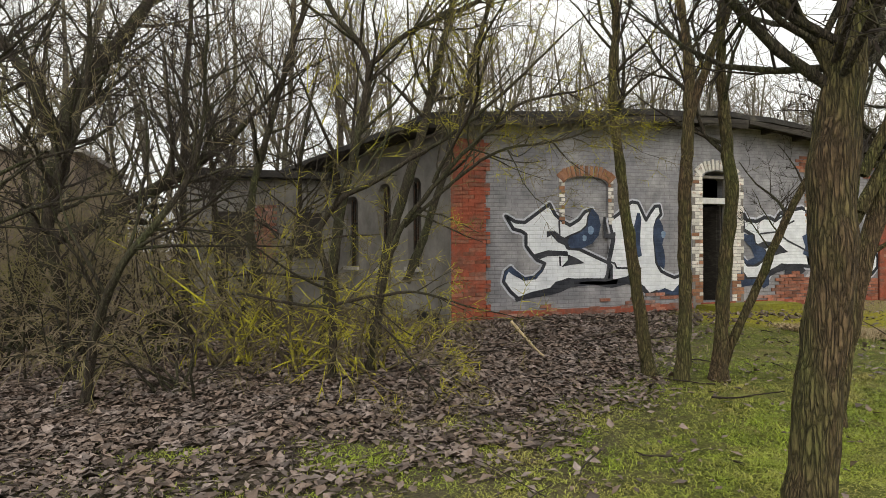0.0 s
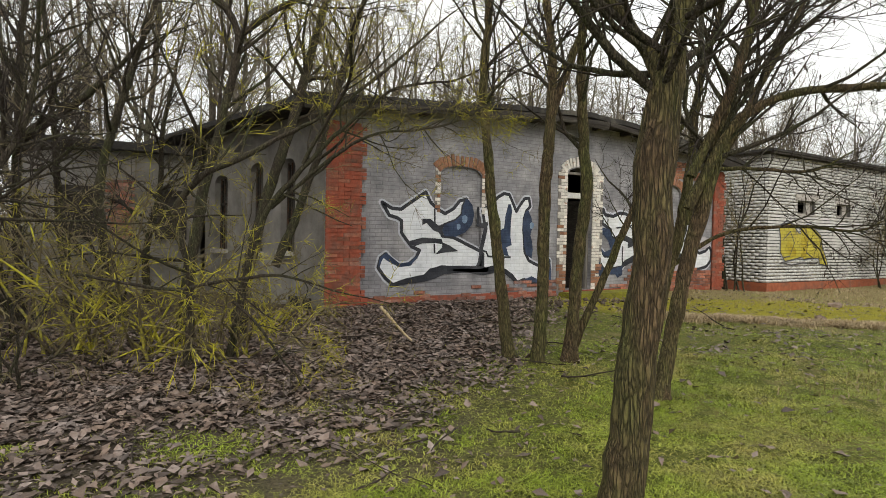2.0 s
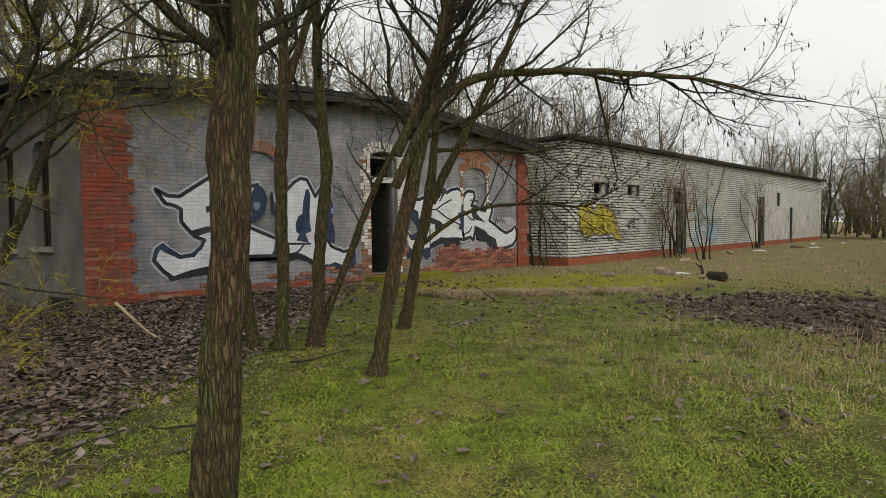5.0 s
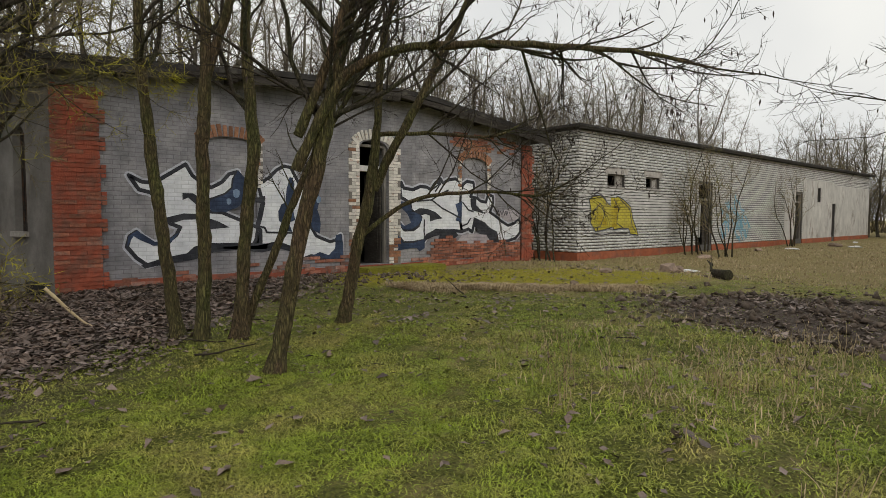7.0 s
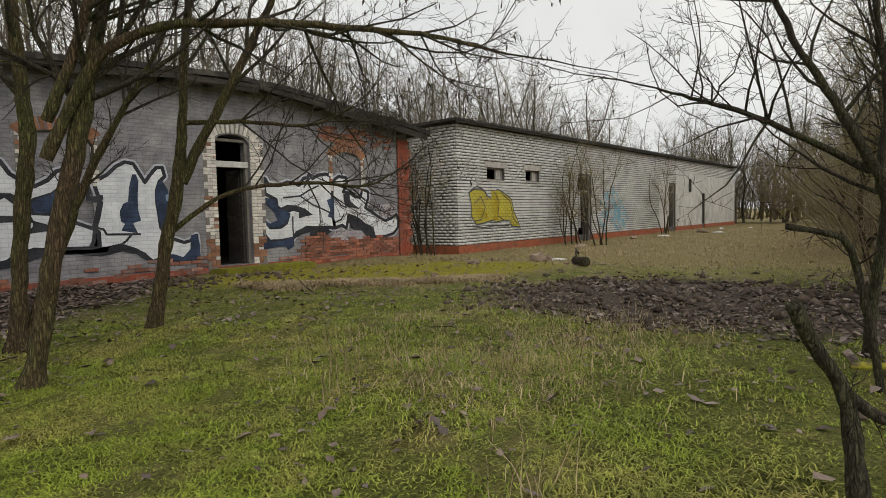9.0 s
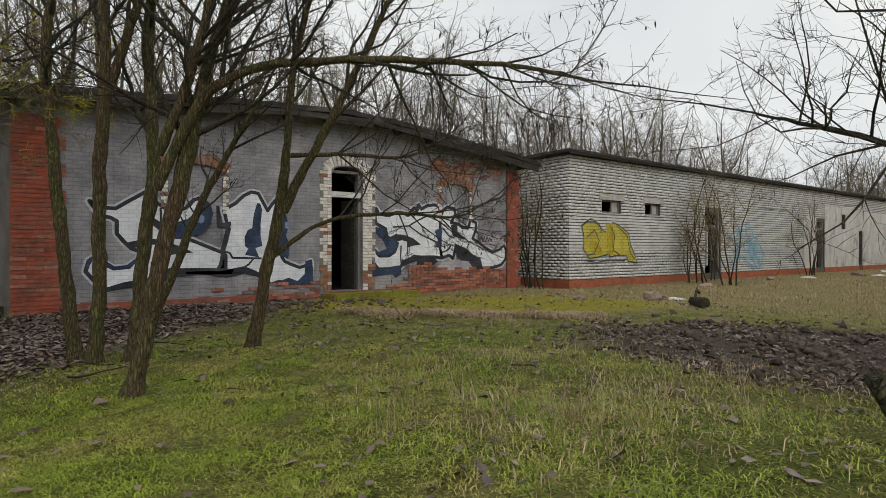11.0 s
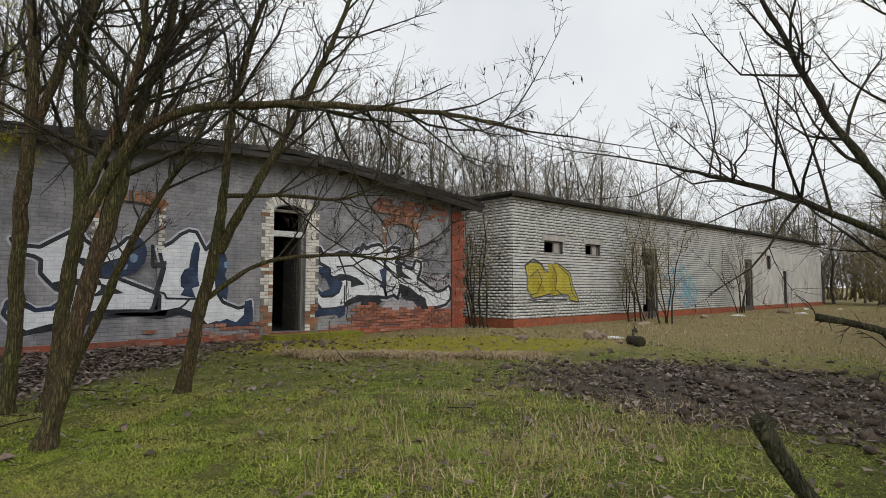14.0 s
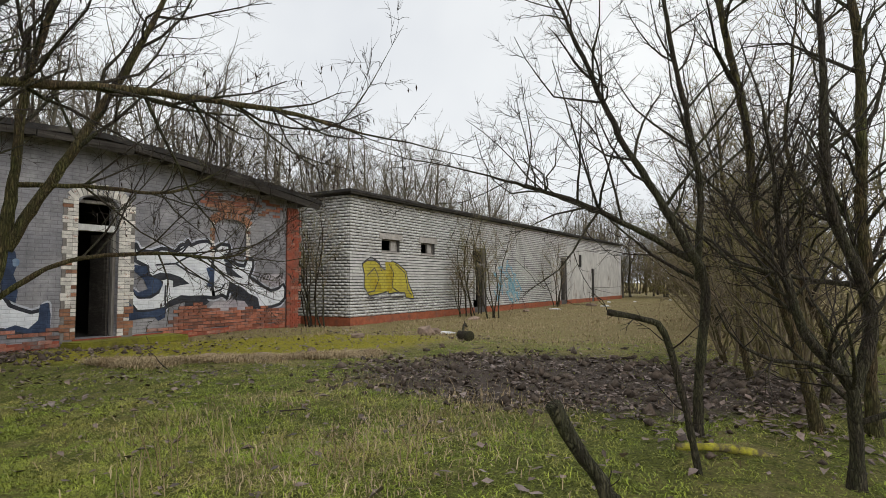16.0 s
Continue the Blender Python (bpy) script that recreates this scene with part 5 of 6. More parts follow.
# ---- paint on the walls ----
def stroke(bm, pts, half, y, closed=True):
    """A band of even width along a line on a wall."""
    n = len(pts)
    step = 0
    for i in range(n if closed else n - 1):
        a, b = Vector((pts[i][0], 0, pts[i][1])), Vector((pts[(i + 1) % n][0], 0, pts[(i + 1) % n][1]))
        d = b - a
        if d.length < 1e-4:
            continue
        s = Vector((-d.z, 0, d.x)).normalized() * half
        yy = Vector((0, y - 0.00012 * (step % 7), 0))
        bm.faces.new([bm.verts.new(q + yy) for q in (a + s, a - s, b - s, b + s)])
        yy = Vector((0, y - 0.00012 * (step % 7) - 0.00005, 0))
        bm.faces.new([bm.verts.new(a + Vector((math.cos(k * 0.785) * half, 0, math.sin(k * 0.785) * half)) + yy) for k in range(8)])
        step += 1


def fill(bm, pts, y):
    vs = [bm.verts.new((x, y, z)) for x, z in pts]
    es = [bm.edges.new((vs[i], vs[(i + 1) % len(vs)])) for i in range(len(vs))]
    bmesh.ops.triangle_fill(bm, use_beauty=True, use_dissolve=False, edges=es)


def letters(name, label, owner, shapes, holes, navy, pale, y0, halo="paint_halo", line="paint_black", body="paint_white", width=0.04):
    bm = bmesh.new()
    for s in shapes:
        fill(bm, s, y0 - 0.009)
    whole = part(name, bm, MAT[body], owner, label)
    if halo:
        bm = bmesh.new()
        for s in shapes:
            stroke(bm, s, width * 2.1, y0 - 0.003)
        part("halo", bm, MAT[halo], whole)
    bm = bmesh.new()
    for s in shapes:
        stroke(bm, s, width, y0 - 0.011)
    for s in holes:
        fill(bm, s, y0 - 0.0135)
    part("outline", bm, MAT[line], whole)
    for lst, key, nm in ((navy, "paint_navy", "shadow_fill"), (pale, "paint_pale", "pale_fill")):
        if lst:
            for s in lst:
                bm = bmesh.new()
                fill(bm, s, y0 - 0.0145)
                part(nm, bm, MAT[key], whole)
    return whole


S_FILL = [(-4.75, 2.05), (-4.54, 1.94), (-4.34, 1.93), (-4.15, 2.06), (-3.79, 2.3), (-3.67, 2.09), (-3.51, 1.97), (-3.33, 1.88), (-3.13, 1.99), (-2.98, 2.16), (-2.81, 2.21), (-2.9, 2.05), (-2.92, 1.88), (-3.07, 1.75), (-3.34, 1.65), (-3.49, 1.58), (-3.38, 1.42), (-3.13, 1.4), (-2.82, 1.27), (-2.46, 1.12), (-2.36, 1.05), (-2.36, 0.75), (-2.91, 0.77), (-3.38, 0.77), (-3.65, 0.72), (-3.78, 0.6), (-4.19, 0.53), (-4.49, 0.44), (-4.66, 0.58), (-4.81, 0.78), (-4.76, 0.97), (-4.65, 1.05), (-4.57, 0.95), (-4.37, 0.82), (-4.15, 0.84), (-3.98, 0.98), (-3.91, 1.12), (-4.08, 1.19), (-4.21, 1.33), (-4.32, 1.47), (-4.32, 1.7), (-4.42, 1.76), (-4.59, 1.8)]
S_EYE = [(-2.81, 2.24), (-2.66, 2.09), (-2.61, 1.89), (-2.66, 1.68), (-2.82, 1.51), (-3.06, 1.41), (-3.33, 1.42), (-3.39, 1.54), (-3.34, 1.65), (-3.07, 1.75), (-2.92, 1.88), (-2.9, 2.05)]
S_BAR = [(-3.86, 1.76), (-3.67, 1.76), (-3.51, 1.65), (-3.3, 1.57), (-3.36, 1.45), (-3.6, 1.53), (-3.76, 1.68), (-3.86, 1.63)]
S_BAR_LOW = [(-4.16, 1.3), (-3.85, 1.38), (-3.4, 1.36), (-3.36, 1.25), (-3.54, 1.27), (-3.85, 1.26), (-4.03, 1.2)]
S_DROP = [(-3.38, 1.29), (-3.19, 1.22), (-2.99, 1.11), (-3.32, 1.08), (-3.54, 1.04), (-3.39, 1.18)]
S_TAIL = [(-4.81, 0.78), (-4.78, 0.97), (-4.64, 1.07), (-4.5, 0.97), (-4.35, 0.86), (-4.12, 0.89), (-3.92, 1.04), (-4.1, 0.81), (-4.37, 0.79), (-4.6, 0.9), (-4.7, 0.97)]
S_SHADOW = [(-3.72, 0.61), (-3.69, 0.73), (-3.39, 0.82), (-2.91, 0.78), (-2.19, 0.77), (-2.24, 0.66), (-2.91, 0.66), (-3.32, 0.63), (-3.55, 0.54), (-3.77, 0.49), (-4.22, 0.44), (-4.53, 0.38), (-4.59, 0.44), (-4.19, 0.53)]
U_FILL = [(-2.4, 1.98), (-2.16, 2.13), (-2.0, 2.29), (-1.84, 2.38), (-1.69, 2.36), (-1.6, 2.2), (-1.49, 2.0), (-1.4, 2.13), (-1.26, 2.3), (-1.14, 2.31), (-1.1, 2.13), (-1.21, 2.02), (-1.27, 1.85), (-1.28, 1.6), (-1.25, 1.35), (-1.23, 1.1), (-1.11, 0.91), (-0.98, 0.85), (-0.77, 0.77), (-0.64, 0.8), (-0.5, 0.91), (-0.49, 0.72), (-0.51, 0.46), (-0.7, 0.36), (-0.99, 0.41), (-1.23, 0.48), (-1.42, 0.42), (-1.55, 0.55), (-1.74, 0.67), (-1.98, 0.74), (-2.22, 0.69), (-2.55, 0.71), (-2.46, 0.86), (-2.42, 1.1), (-2.35, 1.33), (-2.29, 1.6), (-2.33, 1.69)]
U_SLOT = [(-1.72, 2.15), (-1.65, 2.15), (-1.61, 2.02), (-1.64, 1.71), (-1.64, 1.44), (-1.6, 1.25), (-1.75, 1.2), (-1.67, 1.0), (-1.97, 1.06), (-1.9, 1.19), (-1.97, 1.24), (-1.98, 1.43), (-1.91, 1.58), (-1.82, 1.62), (-1.79, 1.89)]
U_SIDE = [(-1.26, 1.97), (-1.16, 2.05), (-1.06, 1.88), (-1.02, 1.67), (-1.08, 1.48), (-1.03, 1.35), (-1.0, 1.16), (-1.03, 0.95), (-1.18, 1.04), (-1.25, 1.22), (-1.28, 1.54), (-1.31, 1.72)]
U_FOOT = [(-0.63, 0.91), (-0.49, 0.95), (-0.44, 0.72), (-0.44, 0.34), (-0.7, 0.35), (-1.03, 0.44), (-1.23, 0.48), (-1.02, 0.55), (-0.81, 0.47), (-0.65, 0.62)]
U_SHADOW = [(-1.99, 0.82), (-1.74, 0.72), (-1.54, 0.6), (-1.39, 0.38), (-1.55, 0.46), (-1.74, 0.6), (-1.98, 0.66), (-2.34, 0.59), (-2.79, 0.67), (-3.12, 0.69), (-3.13, 0.73), (-2.8, 0.74), (-2.46, 0.73)]
ARROW = [(-2.55, 2.06), (-2.49, 2.06), (-2.47, 1.7), (-2.26, 1.75), (-2.25, 1.69), (-2.29, 1.58), (-2.4, 1.14), (-2.47, 1.16), (-2.36, 1.6), (-2.54, 1.64)]
K_LEFT = [(1.15, 2.01), (1.19, 2.16), (1.26, 2.03), (1.54, 2.0), (1.78, 2.09), (1.97, 2.08), (2.11, 2.02), (2.26, 2.2), (2.38, 2.22), (2.43, 2.31), (2.52, 2.2), (2.7, 2.29), (2.94, 2.33), (3.08, 2.28), (3.14, 2.04), (3.11, 1.64), (3.12, 1.19), (3.18, 0.94), (2.9, 0.97), (2.54, 0.97), (2.28, 0.97), (1.99, 0.86), (1.89, 0.73), (1.53, 0.69), (1.25, 0.69), (1.07, 0.9), (1.04, 1.08), (1.15, 1.15), (1.28, 1.01), (1.55, 1.01), (1.72, 1.11), (1.8, 1.32), (1.6, 1.42), (1.48, 1.5), (1.46, 1.67), (1.18, 1.8)]
K_RIGHT = [(3.14, 2.04), (3.22, 2.2), (3.35, 2.28), (3.59, 2.26), (3.62, 2.11), (3.56, 2.0), (3.48, 1.88), (3.74, 1.84), (3.87, 1.76), (4.07, 1.74), (4.15, 1.96), (4.35, 1.9), (4.35, 1.72), (4.23, 1.46), (4.44, 1.36), (4.71, 1.2), (4.96, 1.09), (5.24, 1.16), (5.39, 1.29), (5.48, 1.13), (5.46, 0.88), (5.28, 0.72), (4.96, 0.65), (4.55, 0.65), (4.48, 0.89), (4.2, 1.0), (4.0, 1.15), (3.65, 1.27), (3.55, 0.92), (3.42, 1.01), (3.18, 0.94), (3.12, 1.19), (3.11, 1.64)]
K_D1 = [(1.09, 1.72), (1.43, 1.68), (1.51, 1.46), (1.76, 1.39), (1.83, 1.25), (1.67, 1.1), (1.44, 1.0), (1.23, 1.03), (1.15, 1.18), (1.27, 1.11), (1.48, 1.18), (1.38, 1.39), (1.19, 1.55)]
K_D2 = [(1.51, 1.45), (1.76, 1.55), (2.01, 1.53), (2.27, 1.45), (2.5, 1.29), (2.27, 1.26), (2.08, 1.21), (2.08, 1.36), (1.93, 1.4), (1.81, 1.37)]
K_D3 = [(0.94, 1.07), (1.07, 0.9), (1.25, 0.68), (1.53, 0.68), (1.91, 0.76), (1.91, 0.54), (1.74, 0.46), (1.66, 0.55), (1.45, 0.55), (1.0, 0.5)]
K_D4 = [(1.89, 0.71), (1.99, 0.88), (2.28, 1.03), (2.63, 1.0), (2.9, 0.98), (3.05, 0.85), (2.87, 0.73), (2.55, 0.69), (2.37, 0.74), (2.4, 0.87), (2.13, 0.81)]
K_D5 = [(2.94, 1.66), (3.18, 1.75), (3.16, 1.18), (2.95, 1.24), (3.04, 1.41)]
K_D6 = [(3.48, 1.82), (3.7, 1.84), (3.7, 1.65), (3.84, 1.55), (4.07, 1.41), (3.55, 1.51), (3.49, 1.65)]
K_D7 = [(3.61, 1.33), (3.84, 1.18), (4.08, 1.12), (4.24, 0.97), (4.55, 0.81), (4.51, 0.62), (4.14, 0.63), (3.85, 0.75), (3.75, 0.97), (3.57, 1.12)]
K_EYE = [(4.5, 1.44), (4.85, 1.55), (5.17, 1.56), (5.45, 1.48), (5.41, 1.3), (5.17, 1.2), (4.96, 1.19), (4.64, 1.33)]
K_SMEAR = [(2.98, 0.64), (3.18, 0.85), (3.65, 0.88), (4.08, 0.84), (4.24, 0.66), (4.04, 0.56), (3.85, 0.6), (3.75, 0.49), (3.56, 0.62), (3.24, 0.53)]
WIDE_LINES = [[(-2.4, 1.13), (-2.28, 1.1), (-2.23, 1.0), (-1.93, 0.99), (-1.62, 0.98)], [(-1.78, 0.99), (-1.89, 0.86), (-2.01, 0.78), (-2.03, 0.66)], [(-3.58, 1.96), (-3.57, 1.66)], [(-3.57, 1.24), (-3.56, 1.06)], [(-3.13, 1.4), (-2.82, 1.28), (-2.42, 1.11)]]
SMALL_LINES = [[(2.14, 1.76), (2.5, 1.55), (2.86, 1.41), (3.12, 1.3)], [(3.2, 1.72), (3.41, 1.52), (3.6, 1.47)], [(3.19, 1.09), (3.38, 1.15), (3.49, 1.3)], [(1.9, 1.25), (1.89, 0.97), (1.91, 0.76)], [(4.28, 1.43), (4.64, 1.22), (4.94, 1.11), (5.24, 1.16), (5.41, 1.29)], [(3.44, 2.03), (3.75, 2.01), (3.75, 1.85)], [(1.67, 1.72), (2.13, 1.76), (2.39, 1.9), (2.7, 2.03)], [(2.11, 2.0), (2.45, 2.21), (2.25, 1.97)]]
YELLOW_A = [(8.55, 1.87), (8.83, 1.99), (9.18, 2), (9.41, 1.9), (9.65, 1.72), (9.9, 1.68), (9.89, 0.97), (9.46, 0.9), (8.93, 0.83), (8.65, 1.12), (8.66, 1.55)]
YELLOW_B = [(9.96, 1.87), (10.15, 2.01), (10.54, 1.89), (10.99, 1.67), (11.12, 1.27), (11.39, 0.88), (11.49, 0.68), (10.98, 0.73), (10.88, 0.92), (10.39, 0.93), (9.95, 0.89)]
wide = letters("graffiti", "large white and black graffiti lettering with blue shading", old, [S_FILL, U_FILL], [S_BAR, S_BAR_LOW, S_DROP, S_SHADOW, U_SHADOW, ARROW], [S_EYE, S_TAIL, U_SLOT, U_SIDE, U_FOOT], [], 0.0, width=0.035)
small = letters("graffiti", "angular white graffiti lettering with dark blue edges", old, [K_LEFT, K_RIGHT], [K_D2, K_D4, K_D6, K_D7], [K_D1, K_D3, K_D5], [K_EYE, K_SMEAR], 0.0, width=0.042)
sun_paint = letters("graffiti", "bright yellow graffiti letters with thin dark outlines", white, [YELLOW_A, YELLOW_B], [], [], [], -0.012, halo="paint_smoke", line="paint_line", body="paint_yellow", width=0.02)


def paint_touches():
    bm = bmesh.new()
    for x, z, r in ((-2.85, 1.78, 0.07), (-3.0, 1.62, 0.05), (-1.05, 1.7, 0.06)):
        vs = [bm.verts.new((x + r * math.cos(k * 0.63) * (1 + 0.2 * math.sin(k * 2.1)), -0.0165, z + r * 1.3 * math.sin(k * 0.63))) for k in range(10)]
        bm.faces.new(vs)
    part("blue_touches", bm, MAT["paint_blue"], wide, "soft light blue highlights")
    bm = bmesh.new()
    for pts in (((8.65, 1.95), (8.99, 2.1), (9.42, 1.95), (9.56, 1.65)), ((8.8, 1.5), (9.18, 1.75), (9.42, 1.4), (9.18, 1.0), (8.85, 0.95)), ((9.95, 1.9), (10.23, 1.6), (10.14, 1.1), (10.52, 0.95)), ((10.33, 1.9), (10.9, 1.6), (11.09, 1.0), (11.33, 0.8)),
                ((8.7, 0.8), (9.28, 0.72), (9.95, 0.78), (10.81, 0.75))):
        stroke(bm, pts, 0.018, -0.0275, False)
    part("inner_line", bm, MAT["paint_line"], sun_paint)
    bm = bmesh.new()
    for i, pts in enumerate((((9.76, 1.95), (10.09, 1.95), (10.23, 1.6), (10.14, 1.0), (9.85, 0.95)), ((8.89, 1.2), (9.18, 1.0), (9.56, 1.0), (9.52, 1.2), (9.09, 1.5)))):
        fill(bm, pts, -0.0265)
    part("ochre_fill", bm, MAT["paint_ochre"], sun_paint)
    bm = bmesh.new()
    rng = random.Random(9)
    for i in range(30):
        x, z = rng.uniform(17.9, 20.7), rng.uniform(0.6, 2.0)
        stroke(bm, ((x, z), (x + rng.uniform(-0.3, 0.5), z + rng.uniform(-0.5, 0.4)), (x + rng.uniform(0.1, 0.7), z + rng.uniform(-0.6, 0.3))), 0.045, -0.014 - 0.0006 * i, False)
    part("graffiti", bm, MAT["paint_cyan"], white, "faded light blue graffiti scrawl")
    bm = bmesh.new()
    for i in range(5):
        x = 4.45 + 0.1 * i
        stroke(bm, ((x, 1.5 + 0.03 * (i % 2)), (x + 0.05, 1.38), (x + 0.09, 1.5)), 0.012, -0.016 - 0.001 * i, False)
    part("tag_bars", bm, MAT["paint_black"], small, "small black scribbled tag")


paint_touches()
for owner, lines in ((wide, WIDE_LINES), (small, SMALL_LINES)):
    for line in lines:
        bm = bmesh.new()
        stroke(bm, line, 0.02, -0.0152, False)
        part("inner_stroke", bm, MAT["paint_black"], owner)


# ---- litter, grass, fallen wood ----
def clump(x, y, s=1.0):
    return np.sin(x * 2.1 * s + 1.3 * np.sin(y * 1.7 * s)) * np.sin(y * 2.4 * s + 1.1 * np.sin(x * 1.3 * s + 2))


def west_mask(x, y):
    """1 on the leafy earth by the old wall, 0 on the lawn."""
    return np.clip((y + 5.4 - 1.05 * (x + 6.0) + 0.5 * clump(x, y, 1.6)) / 1.8 + 0.5, 0, 1) * np.clip((y + 7.4) / 2.6, 0.32, 1)


def mud_mask(x, y):
    du, dv = (x - 1.6) * 0.097 - (y + 9.9) * 0.26, (x - 1.6) * 0.43 + (y + 9.9) * 0.16
    return np.clip((1.15 - du * du - dv * dv) / 0.5, 0, 1)


def leaves():
    rng = np.random.default_rng(5)
    n = 340000
    x, y = rng.uniform(-17, 7, n), rng.uniform(-13, 0.5, n)
    w = np.maximum.reduce([west_mask(x, y) * 0.85, mud_mask(x, y) * 0.4, 0.04 + 0.06 * np.clip(clump(x, y, 0.7), 0, 1), 0.5 * np.clip((x + 1.4) / 1.5, 0, 1) * np.clip((-9.8 - y) / 1.0, 0, 1)])
    w = np.where(y < -5.2, w * np.clip(0.9 - 0.9 * clump(x, y, 1.4), 0.1, 1), w) * np.clip(0.45 + (y + 7.2) * 0.5, 0.45, 1)
    near = np.clip(1.5 - np.hypot(x + 8, y + 8) / 14, 0.3, 1)
    keep = rng.random(n) < w * near
    keep &= (y < -0.12) | (x < -6.4)
    x, y = x[keep], y[keep]
    n = len(x)
    z = ground_z(x, y) + rng.uniform(0.0, 0.035, n)
    a = rng.uniform(0, 6.283, n)
    ln = rng.uniform(0.018, 0.042, n) * rng.choice((0.8, 1.0, 1.5), n) * np.where(west_mask(x, y) < 0.3, 1.0, 1.1)
    wd = ln * rng.uniform(0.5, 0.85, n)
    tilt, curl = rng.normal(0, 0.3, n), rng.normal(0.25, 0.35, n)
    ux, uy = np.cos(a), np.sin(a)
    c = np.stack([x, y, z + 0.008], -1)
    u = np.stack([ux * np.cos(tilt), uy * np.cos(tilt), np.sin(tilt)], -1) * ln[:, None]
    s = np.stack([-uy, ux, np.zeros(n)], -1) * wd[:, None]
    up = np.stack([np.zeros(n), np.zeros(n), np.abs(curl) * wd], -1)
    v = np.stack([c - u, c + s * 0.9 - u * 0.2 + up, c + u, c - s * 0.9 - u * 0.2 + up * rng.uniform(0, 1.4, (n, 1))], 1)
    v[:, :, 2] = np.maximum(v[:, :, 2], ground_z(v[:, :, 0], v[:, :, 1]) + 0.004)
    b = np.arange(n)[:, None] * 4
    f = np.concatenate([b + np.array([[0, 1, 2]]), b + np.array([[0, 2, 3]])])
    ob = link("leaf_litter", mesh_of("leaf_litter", v.reshape(-1, 3), f), MAT["leaf_litter"])
    tagged(ob, "curled brown and grey fallen leaves covering the earth", "leaves", kind="stuff")


def grass():
    rng = np.random.default_rng(6)
    n = 900000
    half = n // 2
    x = np.concatenate([rng.uniform(-13, 9, half), rng.normal(-5.6, 2.6, half)])
    y = np.concatenate([rng.uniform(-13.5, -0.6, half), rng.normal(-8.6, 1.8, half)])
    cl = np.clip(0.56 + 0.4 * clump(x, y) + 0.4 * clump(x, y, 3.1) + 0.35 * clump(x + 2, y - 1, 6.3) + 0.3 * clump(x, y + 5, 11.0), 0.2, 1)
    wm = west_mask(x, y)
    d = np.hypot(x + 7, y + 10.5)
    w = cl * (1 - 0.97 * wm) * (1 - 0.85 * mud_mask(x, y)) * np.clip(1.35 - d / 14, 0.2, 1)
    w = np.maximum(w, np.where((wm > 0.25) & (y < -5.0), 0.95 * np.clip(clump(x, y, 1.4) + 0.25 * clump(x, y, 3.3) + 0.45 * np.clip(-6.2 - y, 0, 1) * (0.6 + clump(x, y, 4.2)), 0, 1), 0))
    moss_bed = np.exp(-((x - 1.9) * 0.3) ** 2 - ((y + 3.1 + 0.42 * (x - 1.9)) * 0.48) ** 2)
    keep = (rng.random(n) < w * 0.95 * (1 - np.clip(moss_bed * 1.5, 0, 0.85))) & (y < -0.8)
    x, y = x[keep], y[keep]
    n = len(x)
    z = ground_z(x, y)
    a, lean = rng.uniform(0, 6.283, n), np.abs(rng.normal(1.7, 0.6, n))
    h = rng.uniform(0.014, 0.042, n) * (0.8 + 0.4 * np.clip(clump(x, y, 1.7), -0.5, 1))
    wd = rng.uniform(0.002, 0.004, n)
    ox, oy = np.cos(a), np.sin(a)
    base = np.stack([x, y, z - 0.004], -1)
    s = np.stack([-oy, ox, np.zeros(n)], -1) * wd[:, None]
    mid = base + np.stack([ox * h * lean * 0.4, oy * h * lean * 0.4, h * 0.7], -1)
    tip = base + np.stack([ox * h * lean * 1.3, oy * h * lean * 1.3, h * np.clip(1.0 - 0.25 * lean, 0.12, 1)], -1)
    v = np.stack([base - s, base + s, mid + s * 0.8, mid - s * 0.8, tip], 1)
    b = np.arange(n)[:, None] * 5
    f = np.concatenate([b + np.array([[0, 1, 2]]), b + np.array([[0, 2, 3]]), b + np.array([[3, 2, 4]])])
    ob = link("grass", mesh_of("grass", v.reshape(-1, 3), f), MAT["grass_blade"])
    tagged(ob, "short matted winter grass, green with yellowed patches", "grass", kind="stuff")
    # straw-coloured grass to the east and along the broken paving
    n = 130000
    x, y = rng.uniform(-4, 34, n), rng.uniform(-13, -0.4, n)
    along = np.exp(-((y + 4.29 + 0.75 * x) / 0.3) ** 2) * ((x > -1.3) & (x < 2.2))
    w = np.maximum(np.clip((x + 0.55 * y - 0.2) / 4, 0, 0.55) * np.clip(0.6 + 0.6 * clump(x, y, 0.8), 0.15, 1) * (1 - 0.8 * mud_mask(x, y)), along)
    w = np.maximum(w, 0.04 * np.clip(clump(x + 3, y, 0.9), 0, 1))
    keep = rng.random(n) < w * np.clip(1.3 - x / 26, 0.35, 1)
    lx = rng.uniform(-1.3, 2.2, 22000)
    x, y = np.concatenate([x[keep], lx, rng.normal(0, 0.42, 3000) + rng.choice((-2.5, -1.6, -3.2, -0.4), 3000)]), np.concatenate([y[keep], -4.29 - 0.75 * lx + rng.normal(0, 0.3, 22000) * (0.7 + 0.4 * np.sin(lx * 5)), rng.normal(0, 0.34, 3000) + rng.choice((-9.3, -7.7, -10.0, -9.1), 3000)])
    n = len(x)
    z = ground_z(x, y)
    a, lean = rng.uniform(0, 6.283, n), np.abs(rng.normal(0.8, 0.5, n))
    h = rng.uniform(0.03, 0.11, n) * np.where(np.abs(y + 4.29 + 0.75 * x) < 0.5, 1.3, 1.0)
    wd = rng.uniform(0.002, 0.0045, n) * np.clip(1 + x / 12, 1, 2.5)
    ox, oy = np.cos(a), np.sin(a)
    base = np.stack([x, y, z - 0.004], -1)
    s = np.stack([-oy, ox, np.zeros(n)], -1) * wd[:, None]
